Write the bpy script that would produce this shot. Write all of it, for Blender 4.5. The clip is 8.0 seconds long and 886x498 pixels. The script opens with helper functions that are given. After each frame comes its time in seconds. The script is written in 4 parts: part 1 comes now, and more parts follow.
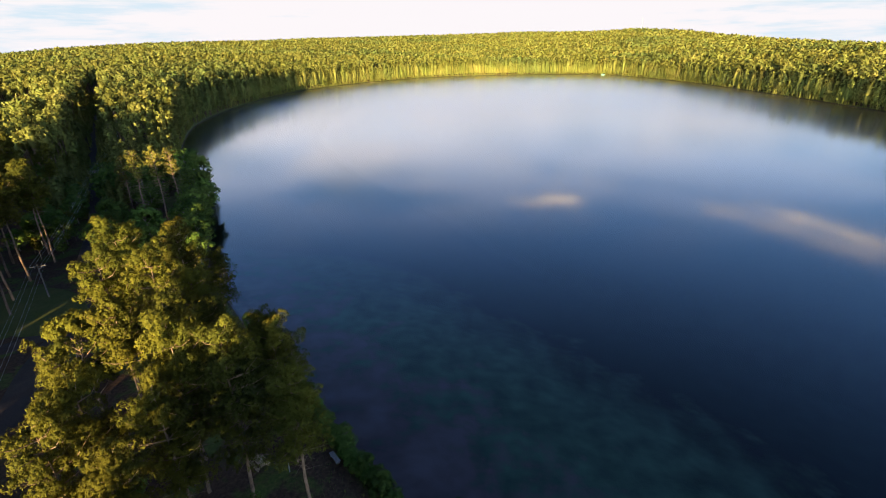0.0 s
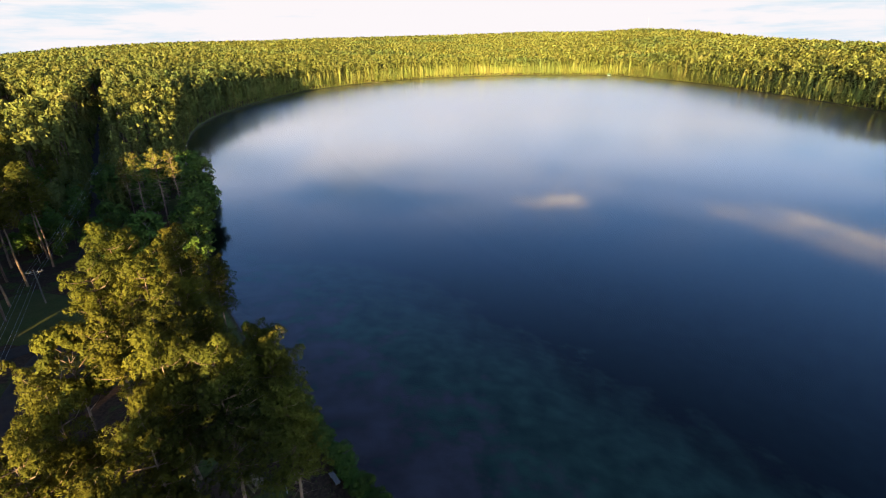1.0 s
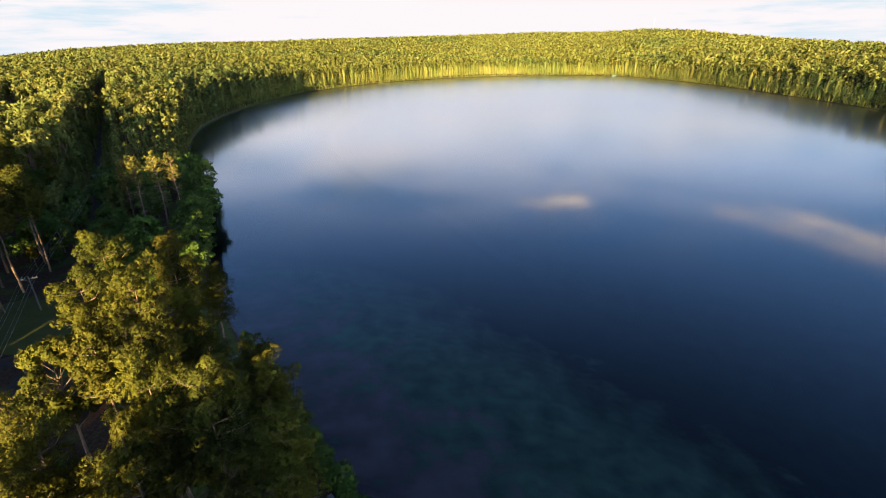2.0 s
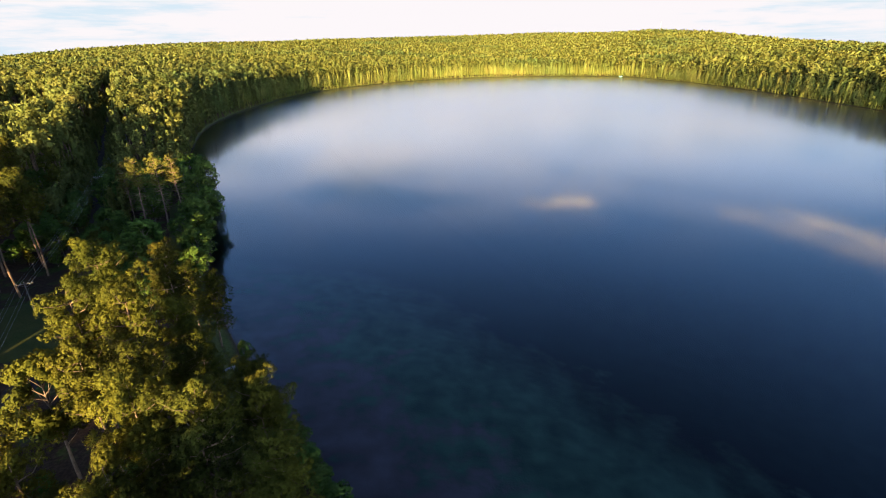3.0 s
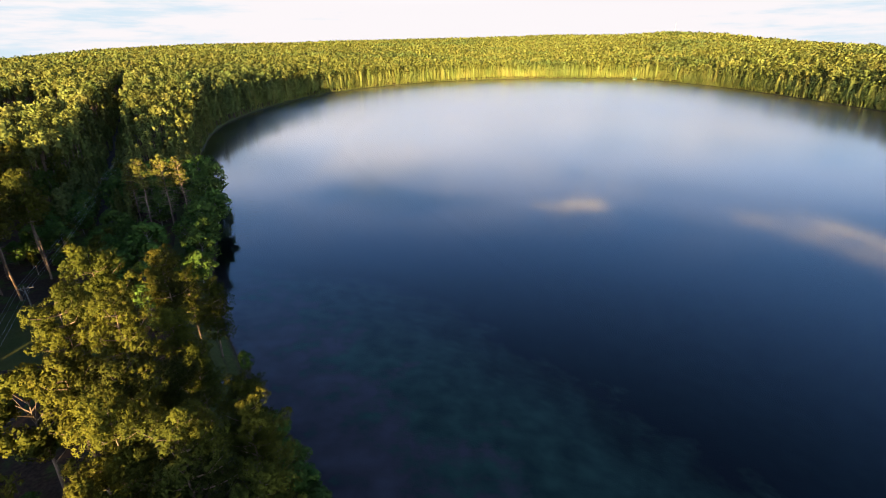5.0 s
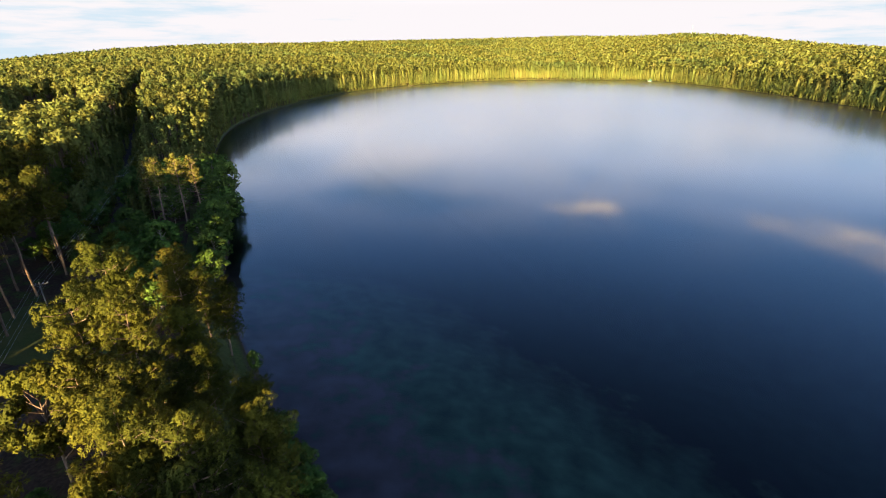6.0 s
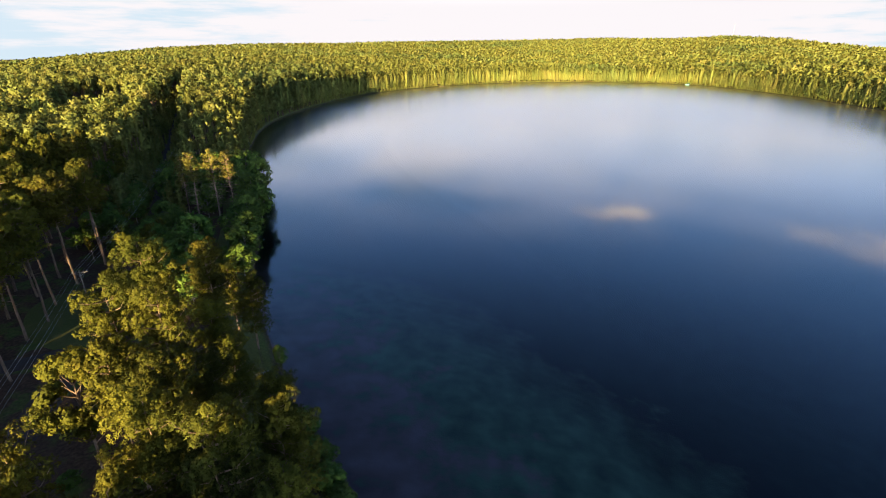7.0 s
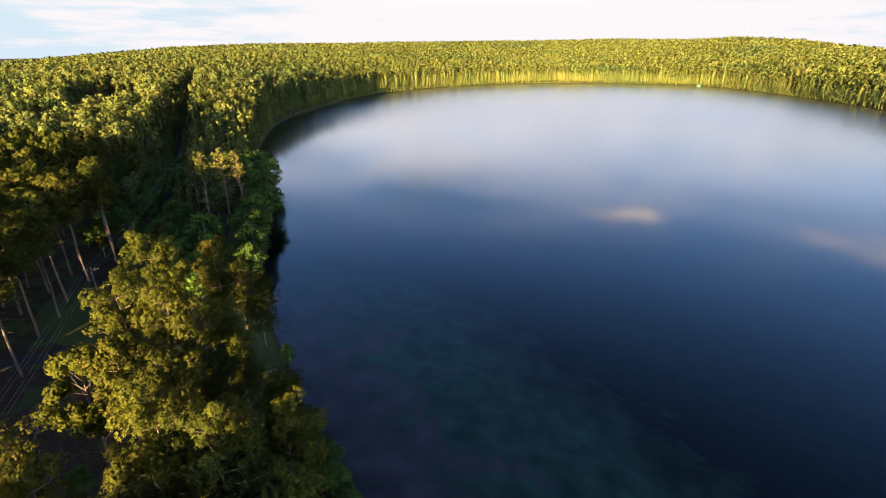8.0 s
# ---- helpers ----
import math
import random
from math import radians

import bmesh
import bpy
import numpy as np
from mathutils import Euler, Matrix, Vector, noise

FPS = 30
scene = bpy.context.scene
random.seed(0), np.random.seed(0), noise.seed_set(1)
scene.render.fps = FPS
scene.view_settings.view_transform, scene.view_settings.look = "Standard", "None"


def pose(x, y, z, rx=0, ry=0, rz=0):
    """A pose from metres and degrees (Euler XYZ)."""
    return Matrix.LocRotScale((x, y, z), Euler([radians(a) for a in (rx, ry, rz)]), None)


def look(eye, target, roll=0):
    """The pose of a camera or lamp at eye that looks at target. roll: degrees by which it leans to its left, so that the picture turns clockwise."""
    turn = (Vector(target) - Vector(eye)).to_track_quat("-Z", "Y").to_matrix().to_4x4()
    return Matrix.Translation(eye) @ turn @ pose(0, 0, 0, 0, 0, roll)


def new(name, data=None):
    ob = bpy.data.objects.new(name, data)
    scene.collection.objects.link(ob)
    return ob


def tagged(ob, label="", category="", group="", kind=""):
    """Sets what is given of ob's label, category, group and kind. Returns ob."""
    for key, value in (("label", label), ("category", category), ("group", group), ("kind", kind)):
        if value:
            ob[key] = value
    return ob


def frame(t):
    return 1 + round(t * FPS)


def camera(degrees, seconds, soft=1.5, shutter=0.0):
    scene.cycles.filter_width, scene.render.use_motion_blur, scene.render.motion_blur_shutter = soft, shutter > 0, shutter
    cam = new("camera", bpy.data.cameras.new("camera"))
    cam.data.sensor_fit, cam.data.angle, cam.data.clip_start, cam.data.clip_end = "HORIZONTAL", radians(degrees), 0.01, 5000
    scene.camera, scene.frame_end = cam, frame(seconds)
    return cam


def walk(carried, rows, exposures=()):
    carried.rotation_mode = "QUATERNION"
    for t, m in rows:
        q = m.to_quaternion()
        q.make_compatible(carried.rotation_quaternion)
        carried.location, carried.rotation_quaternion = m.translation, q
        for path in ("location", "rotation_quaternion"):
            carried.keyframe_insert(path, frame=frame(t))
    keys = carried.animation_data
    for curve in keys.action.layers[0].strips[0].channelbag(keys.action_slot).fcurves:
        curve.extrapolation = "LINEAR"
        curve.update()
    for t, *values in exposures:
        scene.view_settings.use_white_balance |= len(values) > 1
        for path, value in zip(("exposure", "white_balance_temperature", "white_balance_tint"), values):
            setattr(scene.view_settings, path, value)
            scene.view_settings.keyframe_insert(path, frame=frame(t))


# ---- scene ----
# Camera: a drone 45 m over the lake, gliding ahead and then turning a little to its left.
cam = camera(86.0, 8.0, soft=1.0)


def eye_row(t, x, y, z, yaw, pitch, roll):
    return (t, pose(x, y, z, 90 + pitch, 0, yaw) @ pose(0, 0, 0, 0, 0, roll))


PATH = [
    eye_row(0.0, 0.00, 0.00, 45.00, -0.00, -23.08, -0.91),
    eye_row(0.5, -0.07, 1.37, 45.14, 0.34, -23.05, -0.87),
    eye_row(1.0, -0.15, 2.78, 45.22, 0.53, -23.06, -0.87),
    eye_row(1.5, -0.24, 4.24, 45.22, 0.79, -23.02, -0.91),
    eye_row(3.0, -0.27, 8.42, 45.48, 1.63, -22.98, -0.83),
    eye_row(3.5, -0.29, 9.60, 45.44, 2.02, -22.93, -0.78),
    eye_row(4.0, -0.27, 10.54, 45.43, 2.45, -22.88, -0.73),
    eye_row(4.5, -0.27, 11.31, 45.32, 2.77, -22.81, -0.70),
    eye_row(6.0, -0.22, 12.51, 45.30, 4.35, -22.68, -0.42),
    eye_row(6.5, -0.27, 12.84, 45.20, 6.30, -22.60, -0.17),
    eye_row(7.0, -0.38, 13.08, 45.06, 7.78, -22.54, 0.01),
    eye_row(7.5, -0.46, 13.22, 45.04, 8.31, -22.52, 0.13),
    eye_row(8.0, -0.41, 13.30, 45.09, 8.81, -22.51, 0.18),
]
walk(cam, PATH, [(0.0, 2.48), (8.0, 2.48)])

# ---------------------------------------------------------------- light
SUN_AZ, SUN_EL = 187.0, 7.2          # degrees clockwise from +y, and above the horizon


def sky_world():
    w = bpy.data.worlds.new("evening_sky")
    scene.world = w
    w.use_nodes = True
    nt = w.node_tree
    N, L = nt.nodes, nt.links
    N.clear()
    out = N.new("ShaderNodeOutputWorld")
    bg = N.new("ShaderNodeBackground")
    bg.inputs["Strength"].default_value = 0.055
    sky = N.new("ShaderNodeTexSky")
    sky.sky_type = "NISHITA"
    sky.sun_disc = False
    sky.sun_elevation = radians(SUN_EL)
    sky.sun_rotation = radians(SUN_AZ)
    sky.air_density, sky.dust_density, sky.ozone_density = 1.0, 0.6, 2.0
    tc = N.new("ShaderNodeTexCoord")
    sep = N.new("ShaderNodeSeparateXYZ")
    L.new(tc.outputs["Generated"], sep.inputs[0])

    def math_node(op, a, b=None, clamp=False):
        n = N.new("ShaderNodeMath")
        n.operation, n.use_clamp = op, clamp
        for i, v in enumerate((a, b)):
            if v is None:
                continue
            if isinstance(v, (int, float)):
                n.inputs[i].default_value = v
            else:
                L.new(v, n.inputs[i])
        return n.outputs[0]

    def ramp(v, lo, hi, a=0.0, b=1.0):
        n = N.new("ShaderNodeMapRange")
        n.interpolation_type = "SMOOTHSTEP"
        L.new(v, n.inputs["Value"])
        for key, val in (("From Min", lo), ("From Max", hi), ("To Min", a), ("To Max", b)):
            n.inputs[key].default_value = val
        return n.outputs["Result"]

    x, y, z = sep.outputs
    up = math_node("ADD", math_node("MAXIMUM", z, 0.0), 0.09)
    flat = N.new("ShaderNodeCombineXYZ")
    L.new(math_node("DIVIDE", x, up), flat.inputs[0])
    L.new(math_node("DIVIDE", y, up), flat.inputs[1])
    no = N.new("ShaderNodeTexNoise")
    no.inputs["Scale"].default_value = 0.62
    no.inputs["Detail"].default_value = 6.0
    no.inputs["Roughness"].default_value = 0.55
    no.inputs["Distortion"].default_value = 0.6
    L.new(flat.outputs[0], no.inputs["Vector"])
    # a bright veil of cloud low down that breaks up into clear blue overhead
    veil = ramp(z, 0.38, 0.10)
    broken = math_node("MULTIPLY", ramp(no.outputs[0], 0.40, 0.64), ramp(z, 0.44, 0.16))
    cover = math_node("ADD", math_node("ADD", math_node("MULTIPLY", veil, 0.72), math_node("MULTIPLY", broken, 0.42)), ramp(z, 0.14, 0.05), True)
    # clearer towards the east
    cover = math_node("MULTIPLY", cover, ramp(math_node("SUBTRACT", x, math_node("MULTIPLY", math_node("MAXIMUM", math_node("SUBTRACT", 0.16, z), 0.0), 4.0)), 0.30, 0.66, 1.0, 0.52))
    # two small evening clouds, higher up
    azim = math_node("ARCTAN2", x, y)
    small = None
    wisp = N.new("ShaderNodeTexNoise")
    wisp.inputs["Scale"].default_value = 14.0
    wisp.inputs["Detail"].default_value = 5.0
    drawn = N.new("ShaderNodeMapping")
    drawn.inputs["Scale"].default_value = (1.0, 1.0, 4.0)
    L.new(tc.outputs["Generated"], drawn.inputs[0])
    L.new(drawn.outputs[0], wisp.inputs["Vector"])
    for az, el, wa, we, tilt, gain in ((13.9, 16.8, 3.4, 0.30, -0.03, 0.46), (13.2, 17.1, 5.0, 0.75, -0.03, 0.22), (41.0, 16.3, 8.0, 0.34, 0.15, 0.42), (38.0, 17.2, 10.0, 0.9, 0.13, 0.14)):
        da = math_node("SUBTRACT", azim, radians(az))
        dz = math_node("SUBTRACT", math_node("SUBTRACT", z, math.sin(radians(el))), math_node("MULTIPLY", da, tilt))
        q = math_node("ADD", math_node("POWER", math_node("ABSOLUTE", math_node("DIVIDE", da, radians(wa))), 2.0),
                      math_node("POWER", math_node("ABSOLUTE", math_node("DIVIDE", dz, radians(we))), 2.0))
        q = math_node("ADD", q, math_node("MULTIPLY", math_node("SUBTRACT", wisp.outputs[0], 0.5), 2.4))
        puff = math_node("MULTIPLY", ramp(q, 1.1, 0.0), gain)
        small = puff if small is None else math_node("MAXIMUM", small, puff)
    mix = N.new("ShaderNodeMix")
    mix.data_type = "RGBA"
    L.new(cover, mix.inputs[0])
    deep = N.new("ShaderNodeMix")
    deep.data_type, deep.blend_type = "RGBA", "MULTIPLY"
    deep.inputs[0].default_value = 1.0
    L.new(sky.outputs[0], deep.inputs[6])
    tone = N.new("ShaderNodeMix")
    tone.data_type = "RGBA"
    L.new(ramp(z, 0.38, 0.75), tone.inputs[0])
    tone.inputs[6].default_value = (0.84, 1.08, 1.60, 1)
    tone.inputs[7].default_value = (0.44, 0.48, 0.66, 1)
    L.new(tone.outputs[2], deep.inputs[7])
    L.new(deep.outputs[2], mix.inputs[6])
    broad = N.new("ShaderNodeTexNoise")
    broad.inputs["Scale"].default_value = 3.2
    broad.inputs["Detail"].default_value = 5.0
    stretch = N.new("ShaderNodeMapping")
    stretch.inputs["Scale"].default_value = (1.0, 1.0, 5.0)
    L.new(tc.outputs["Generated"], stretch.inputs[0])
    L.new(stretch.outputs[0], broad.inputs["Vector"])
    veil_col = N.new("ShaderNodeMix")
    veil_col.data_type = "RGBA"
    L.new(ramp(math_node("ADD", broad.outputs[0], math_node("MULTIPLY", math_node("SUBTRACT", y, 0.86), 0.75)), 0.34, 0.60), veil_col.inputs[0])
    veil_col.inputs[6].default_value = (1.8, 2.2, 2.6, 1)
    veil_col.inputs[7].default_value = (7.2, 6.7, 6.8, 1)
    # nearer the horizon the veil is thicker and duller, with grey-blue streaks
    streak = N.new("ShaderNodeTexNoise")
    streak.inputs["Scale"].default_value = 5.0
    streak.inputs["Detail"].default_value = 6.0
    streak.inputs["Roughness"].default_value = 0.6
    flatten = N.new("ShaderNodeMapping")
    flatten.inputs["Scale"].default_value = (1.0, 1.0, 9.0)
    L.new(tc.outputs["Generated"], flatten.inputs[0])
    L.new(flatten.outputs[0], streak.inputs["Vector"])
    low_col = N.new("ShaderNodeMix")
    low_col.data_type = "RGBA"
    L.new(ramp(math_node("ADD", streak.outputs[0], math_node("MULTIPLY", math_node("SUBTRACT", y, 0.80), 1.1)), 0.36, 0.58), low_col.inputs[0])
    low_col.inputs[6].default_value = (2.25, 2.7, 3.05, 1)
    low_col.inputs[7].default_value = (3.2, 3.05, 3.12, 1)
    by_height = N.new("ShaderNodeMix")
    by_height.data_type = "RGBA"
    L.new(ramp(z, 0.075, 0.17), by_height.inputs[0])
    L.new(low_col.outputs[2], by_height.inputs[6])
    L.new(veil_col.outputs[2], by_height.inputs[7])
    # out of view the veil glows towards the sun, boosted to fill the shade
    glow = N.new("ShaderNodeMix")
    glow.data_type, glow.blend_type = "RGBA", "MULTIPLY"
    glow.inputs[0].default_value = 1.0
    L.new(by_height.outputs[2], glow.inputs[6])
    sunward = math_node("ADD", math_node("MULTIPLY", x, math.sin(radians(SUN_AZ))), math_node("MULTIPLY", y, math.cos(radians(SUN_AZ))))
    bright = N.new("ShaderNodeCombineXYZ")
    for i, k in enumerate((10.5, 9.6, 8.2)):
        L.new(ramp(sunward, -0.35, 1.0, 1.0, k), bright.inputs[i])
    L.new(bright.outputs[0], glow.inputs[7])
    L.new(glow.outputs[2], mix.inputs[7])
    mix2 = N.new("ShaderNodeMix")
    mix2.data_type = "RGBA"
    L.new(small, mix2.inputs[0])
    L.new(mix.outputs[2], mix2.inputs[6])
    mix2.inputs[7].default_value = (23.0, 16.0, 8.6, 1)
    L.new(mix2.outputs[2], bg.inputs["Color"])
    L.new(bg.outputs[0], out.inputs[0])


sky_world()
sun_data = bpy.data.lights.new("sun", "SUN")
sun_data.energy = 4.8
sun_data.angle = radians(0.6)
sun_data.color = (1.0, 0.72, 0.34)
sun = new("sun", sun_data)
_az, _el = radians(SUN_AZ), radians(SUN_EL)
SUN_DIR = Vector((math.sin(_az) * math.cos(_el), math.cos(_az) * math.cos(_el), math.sin(_el)))
sun.matrix_world = look(SUN_DIR * 200, (0, 0, 0))
tagged(sun, "low warm evening sun", "sun", kind="structure")


# ---------------------------------------------------------------- materials
class Mat:
    """A small builder for node materials."""

    def __init__(self, name):
        self.m = bpy.data.materials.new(name)
        self.m.use_nodes = True
        self.nt = self.m.node_tree
        self.N, self.L = self.nt.nodes, self.nt.links
        self.b = self.N["Principled BSDF"]
        self.tc = self.N.new("ShaderNodeTexCoord")
        self.geo = self.N.new("ShaderNodeNewGeometry")

    def noise(self, scale, detail=4, rough=0.55, world=True, stretch=None):
        n = self.N.new("ShaderNodeTexNoise")
        n.inputs["Scale"].default_value = scale
        n.inputs["Detail"].default_value = detail
        n.inputs["Roughness"].default_value = rough
        src = self.geo.outputs["Position"] if world else self.tc.outputs["Object"]
        if stretch:
            mp = self.N.new("ShaderNodeMapping")
            mp.inputs["Scale"].default_value = stretch
            self.L.new(src, mp.inputs[0])
            src = mp.outputs[0]
        self.L.new(src, n.inputs["Vector"])
        return n.outputs[0]

    def ramp(self, v, stops):
        r = self.N.new("ShaderNodeValToRGB")
        e = r.color_ramp.elements
        while len(e) < len(stops):
            e.new(0.5)
        for i, (p, c) in enumerate(stops):
            e[i].position = p
            e[i].color = (*c, 1) if len(c) == 3 else c
        self.L.new(v, r.inputs[0])
        return r.outputs[0]

    def mix(self, f, a, b, mode="MIX"):
        n = self.N.new("ShaderNodeMix")
        n.data_type, n.blend_type = "RGBA", mode
        for i, v in ((0, f), (6, a), (7, b)):
            if isinstance(v, (int, float)):
                n.inputs[i].default_value = v
            elif isinstance(v, tuple):
                n.inputs[i].default_value = (*v, 1)
            else:
                self.L.new(v, n.inputs[i])
        return n.outputs[2]

    def range(self, v, lo, hi, a=0.0, b=1.0):
        n = self.N.new("ShaderNodeMapRange")
        self.L.new(v, n.inputs["Value"])
        for key, val in (("From Min", lo), ("From Max", hi), ("To Min", a), ("To Max", b)):
            n.inputs[key].default_value = val
        return n.outputs["Result"]

    def bump(self, v, strength, dist):
        n = self.N.new("ShaderNodeBump")
        n.inputs["Strength"].default_value = strength
        n.inputs["Distance"].default_value = dist
        self.L.new(v, n.inputs["Height"])
        self.L.new(n.outputs[0], self.b.inputs["Normal"])
        return n.outputs[0]

    def done(self, colour, rough=0.8, spec=0.3):
        if isinstance(colour, tuple):
            self.b.inputs["Base Color"].default_value = (*colour, 1)
        else:
            self.L.new(colour, self.b.inputs["Base Color"])
        if isinstance(rough, (int, float)):
            self.b.inputs["Roughness"].default_value = rough
        else:
            self.L.new(rough, self.b.inputs["Roughness"])
        self.b.inputs["Specular IOR Level"].default_value = spec
        return self.m


def foliage(name, dark, mid, light, tree_scale=0.10, leaf_var=0.22, through_light=0.24, woods=False):
    a = Mat(name)
    isl = a.geo.outputs["Random Per Island"]
    patch = a.noise(tree_scale, 2)
    col = a.ramp(patch, [(0.30, dark), (0.5, mid), (0.70, light)])
    if woods:
        # stands of broadleaved trees among the pines
        col = a.mix(a.ramp(a.noise(0.0065, 3, 0.6), [(0.52, (0, 0, 0)), (0.64, (1, 1, 1))]), col,
                    a.ramp(patch, [(0.3, (0.088, 0.122, 0.036)), (0.7, (0.150, 0.186, 0.056))]))
    fine = a.noise(1.3, 3)
    col = a.mix(a.range(fine, 0.35, 0.65, 0, 0.25), col, dark)
    oi = a.N.new("ShaderNodeObjectInfo")
    val = a.N.new("ShaderNodeHueSaturation")
    a.L.new(col, val.inputs["Color"])
    v1 = a.range(isl, 0, 1, 1 - leaf_var, 1 + leaf_var)
    each = oi.outputs["Random"]
    if woods:
        tint = a.N.new("ShaderNodeAttribute")
        tint.attribute_name = "tint"
        each = tint.outputs["Fac"]
    v2 = a.range(each, 0, 1, 0.84, 1.16)
    mul = a.N.new("ShaderNodeMath")
    mul.operation = "MULTIPLY"
    a.L.new(v1, mul.inputs[0])
    a.L.new(v2, mul.inputs[1])
    a.L.new(mul.outputs[0], val.inputs["Value"])
    a.L.new(a.range(each, 0, 1, 0.486, 0.514), val.inputs["Hue"])
    m = a.done(val.outputs[0], 0.75, 0.06)
    # leaves are shaded by the lie of the tuft and the clump that they belong to
    lie = a.N.new("ShaderNodeAttribute")
    lie.attribute_name = "outward"
    turn = a.N.new("ShaderNodeVectorTransform")
    turn.vector_type, turn.convert_from, turn.convert_to = "NORMAL", "OBJECT", "WORLD"
    a.L.new(lie.outputs["Vector"], turn.inputs[0])
    a.L.new(turn.outputs[0], a.b.inputs["Normal"])
    tr = a.N.new("ShaderNodeBsdfTranslucent")
    a.L.new(turn.outputs[0], tr.inputs["Normal"])
    a.L.new(val.outputs[0], tr.inputs["Color"])
    ms = a.N.new("ShaderNodeMixShader")
    ms.inputs[0].default_value = through_light
    a.L.new(a.b.outputs[0], ms.inputs[1])
    a.L.new(tr.outputs[0], ms.inputs[2])
    a.L.new(ms.outputs[0], a.N["Material Output"].inputs[0])
    return m


M_PINE = foliage("pine_needles", (0.058, 0.068, 0.012), (0.126, 0.128, 0.017), (0.188, 0.174, 0.022), leaf_var=0.16, through_light=0.32)
M_LEAF = foliage("broad_leaves", (0.066, 0.116, 0.021), (0.105, 0.166, 0.030), (0.145, 0.205, 0.040), 0.13)
# distance haze is put into this colour: paler and bluer than the near needles
M_FAR = foliage("hazy_forest_leaves", (0.112, 0.130, 0.030), (0.182, 0.196, 0.046), (0.245, 0.236, 0.062), 0.05, 0.08, 0.36, woods=True)

# yellowing needles, lightened further to stand in for sun on the bare-stemmed pines
M_SPARSE = foliage("sunny_sparse_needles", (0.105, 0.102, 0.022), (0.180, 0.165, 0.034), (0.245, 0.215, 0.046), leaf_var=0.3)


def bark(name, a_col, b_col):
    a = Mat(name)
    n = a.noise(6.0, 6, 0.65, True, (1, 1, 0.25))
    col = a.ramp(n, [(0.3, a_col), (0.62, b_col)])
    big = a.noise(0.6, 2)
    col = a.mix(a.range(big, 0.4, 0.7, 0, 0.5), col, tuple(0.55 * c for c in a_col))
    a.bump(n, 0.8, 0.04)
    return a.done(col, 0.9, 0.2)


M_BARK = bark("pine_bark", (0.105, 0.072, 0.054), (0.30, 0.205, 0.14))
M_BIRCH = bark("grey_bark", (0.10, 0.09, 0.075), (0.30, 0.27, 0.23))


def ground_material():
    a = Mat("forest_ground")
    sep = a.N.new("ShaderNodeSeparateXYZ")
    a.L.new(a.geo.outputs["Position"], sep.inputs[0])
    fine = a.noise(2.2, 8, 0.65)
    mid = a.noise(0.22, 5, 0.6)
    needle = a.ramp(fine, [(0.3, (0.030, 0.018, 0.012)), (0.5, (0.062, 0.036, 0.022)), (0.72, (0.105, 0.064, 0.038))])
    grass = a.ramp(fine, [(0.3, (0.035, 0.055, 0.012)), (0.55, (0.070, 0.095, 0.020)), (0.75, (0.11, 0.12, 0.03))])
    land = a.mix(a.ramp(mid, [(0.50, (0, 0, 0)), (0.62, (1, 1, 1))]), needle, grass)
    # grass takes over on the low bank above the water
    bank = a.range(sep.outputs[2], 1.05, 0.75, 0.0, 0.85)
    land = a.mix(bank, land, grass)
    # bed of the lake: brown mud at the rim, a shelf of green weed, then near-black for light lost in deep water
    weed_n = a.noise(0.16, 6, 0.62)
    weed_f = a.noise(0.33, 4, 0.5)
    dim_bed = a.ramp(weed_f, [(0.35, (0.004, 0.005, 0.006)), (0.65, (0.008, 0.010, 0.011))])
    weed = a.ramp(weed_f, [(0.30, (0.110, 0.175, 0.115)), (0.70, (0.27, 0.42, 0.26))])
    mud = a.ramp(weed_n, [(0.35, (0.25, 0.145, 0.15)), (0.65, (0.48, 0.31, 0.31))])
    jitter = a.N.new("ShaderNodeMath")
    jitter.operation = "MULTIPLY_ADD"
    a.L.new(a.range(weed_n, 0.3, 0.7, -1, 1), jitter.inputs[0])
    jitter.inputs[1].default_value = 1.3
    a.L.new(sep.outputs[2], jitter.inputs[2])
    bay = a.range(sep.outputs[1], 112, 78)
    weed = a.mix(bay, dim_bed, weed)
    mud = a.mix(bay, dim_bed, mud)
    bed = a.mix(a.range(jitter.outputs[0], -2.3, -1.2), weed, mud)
    # dimming by depth is put into the bed's colour; the water absorbs none
    bed = a.mix(a.range(jitter.outputs[0], -7.2, -3.8), dim_bed, bed)
    wet = a.ramp(fine, [(0.35, (0.022, 0.016, 0.011)), (0.65, (0.055, 0.038, 0.024))])
    land = a.mix(a.range(sep.outputs[2], 0.10, 0.50), wet, land)
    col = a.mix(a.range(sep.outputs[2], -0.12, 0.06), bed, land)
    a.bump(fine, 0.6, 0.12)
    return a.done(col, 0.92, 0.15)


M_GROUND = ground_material()


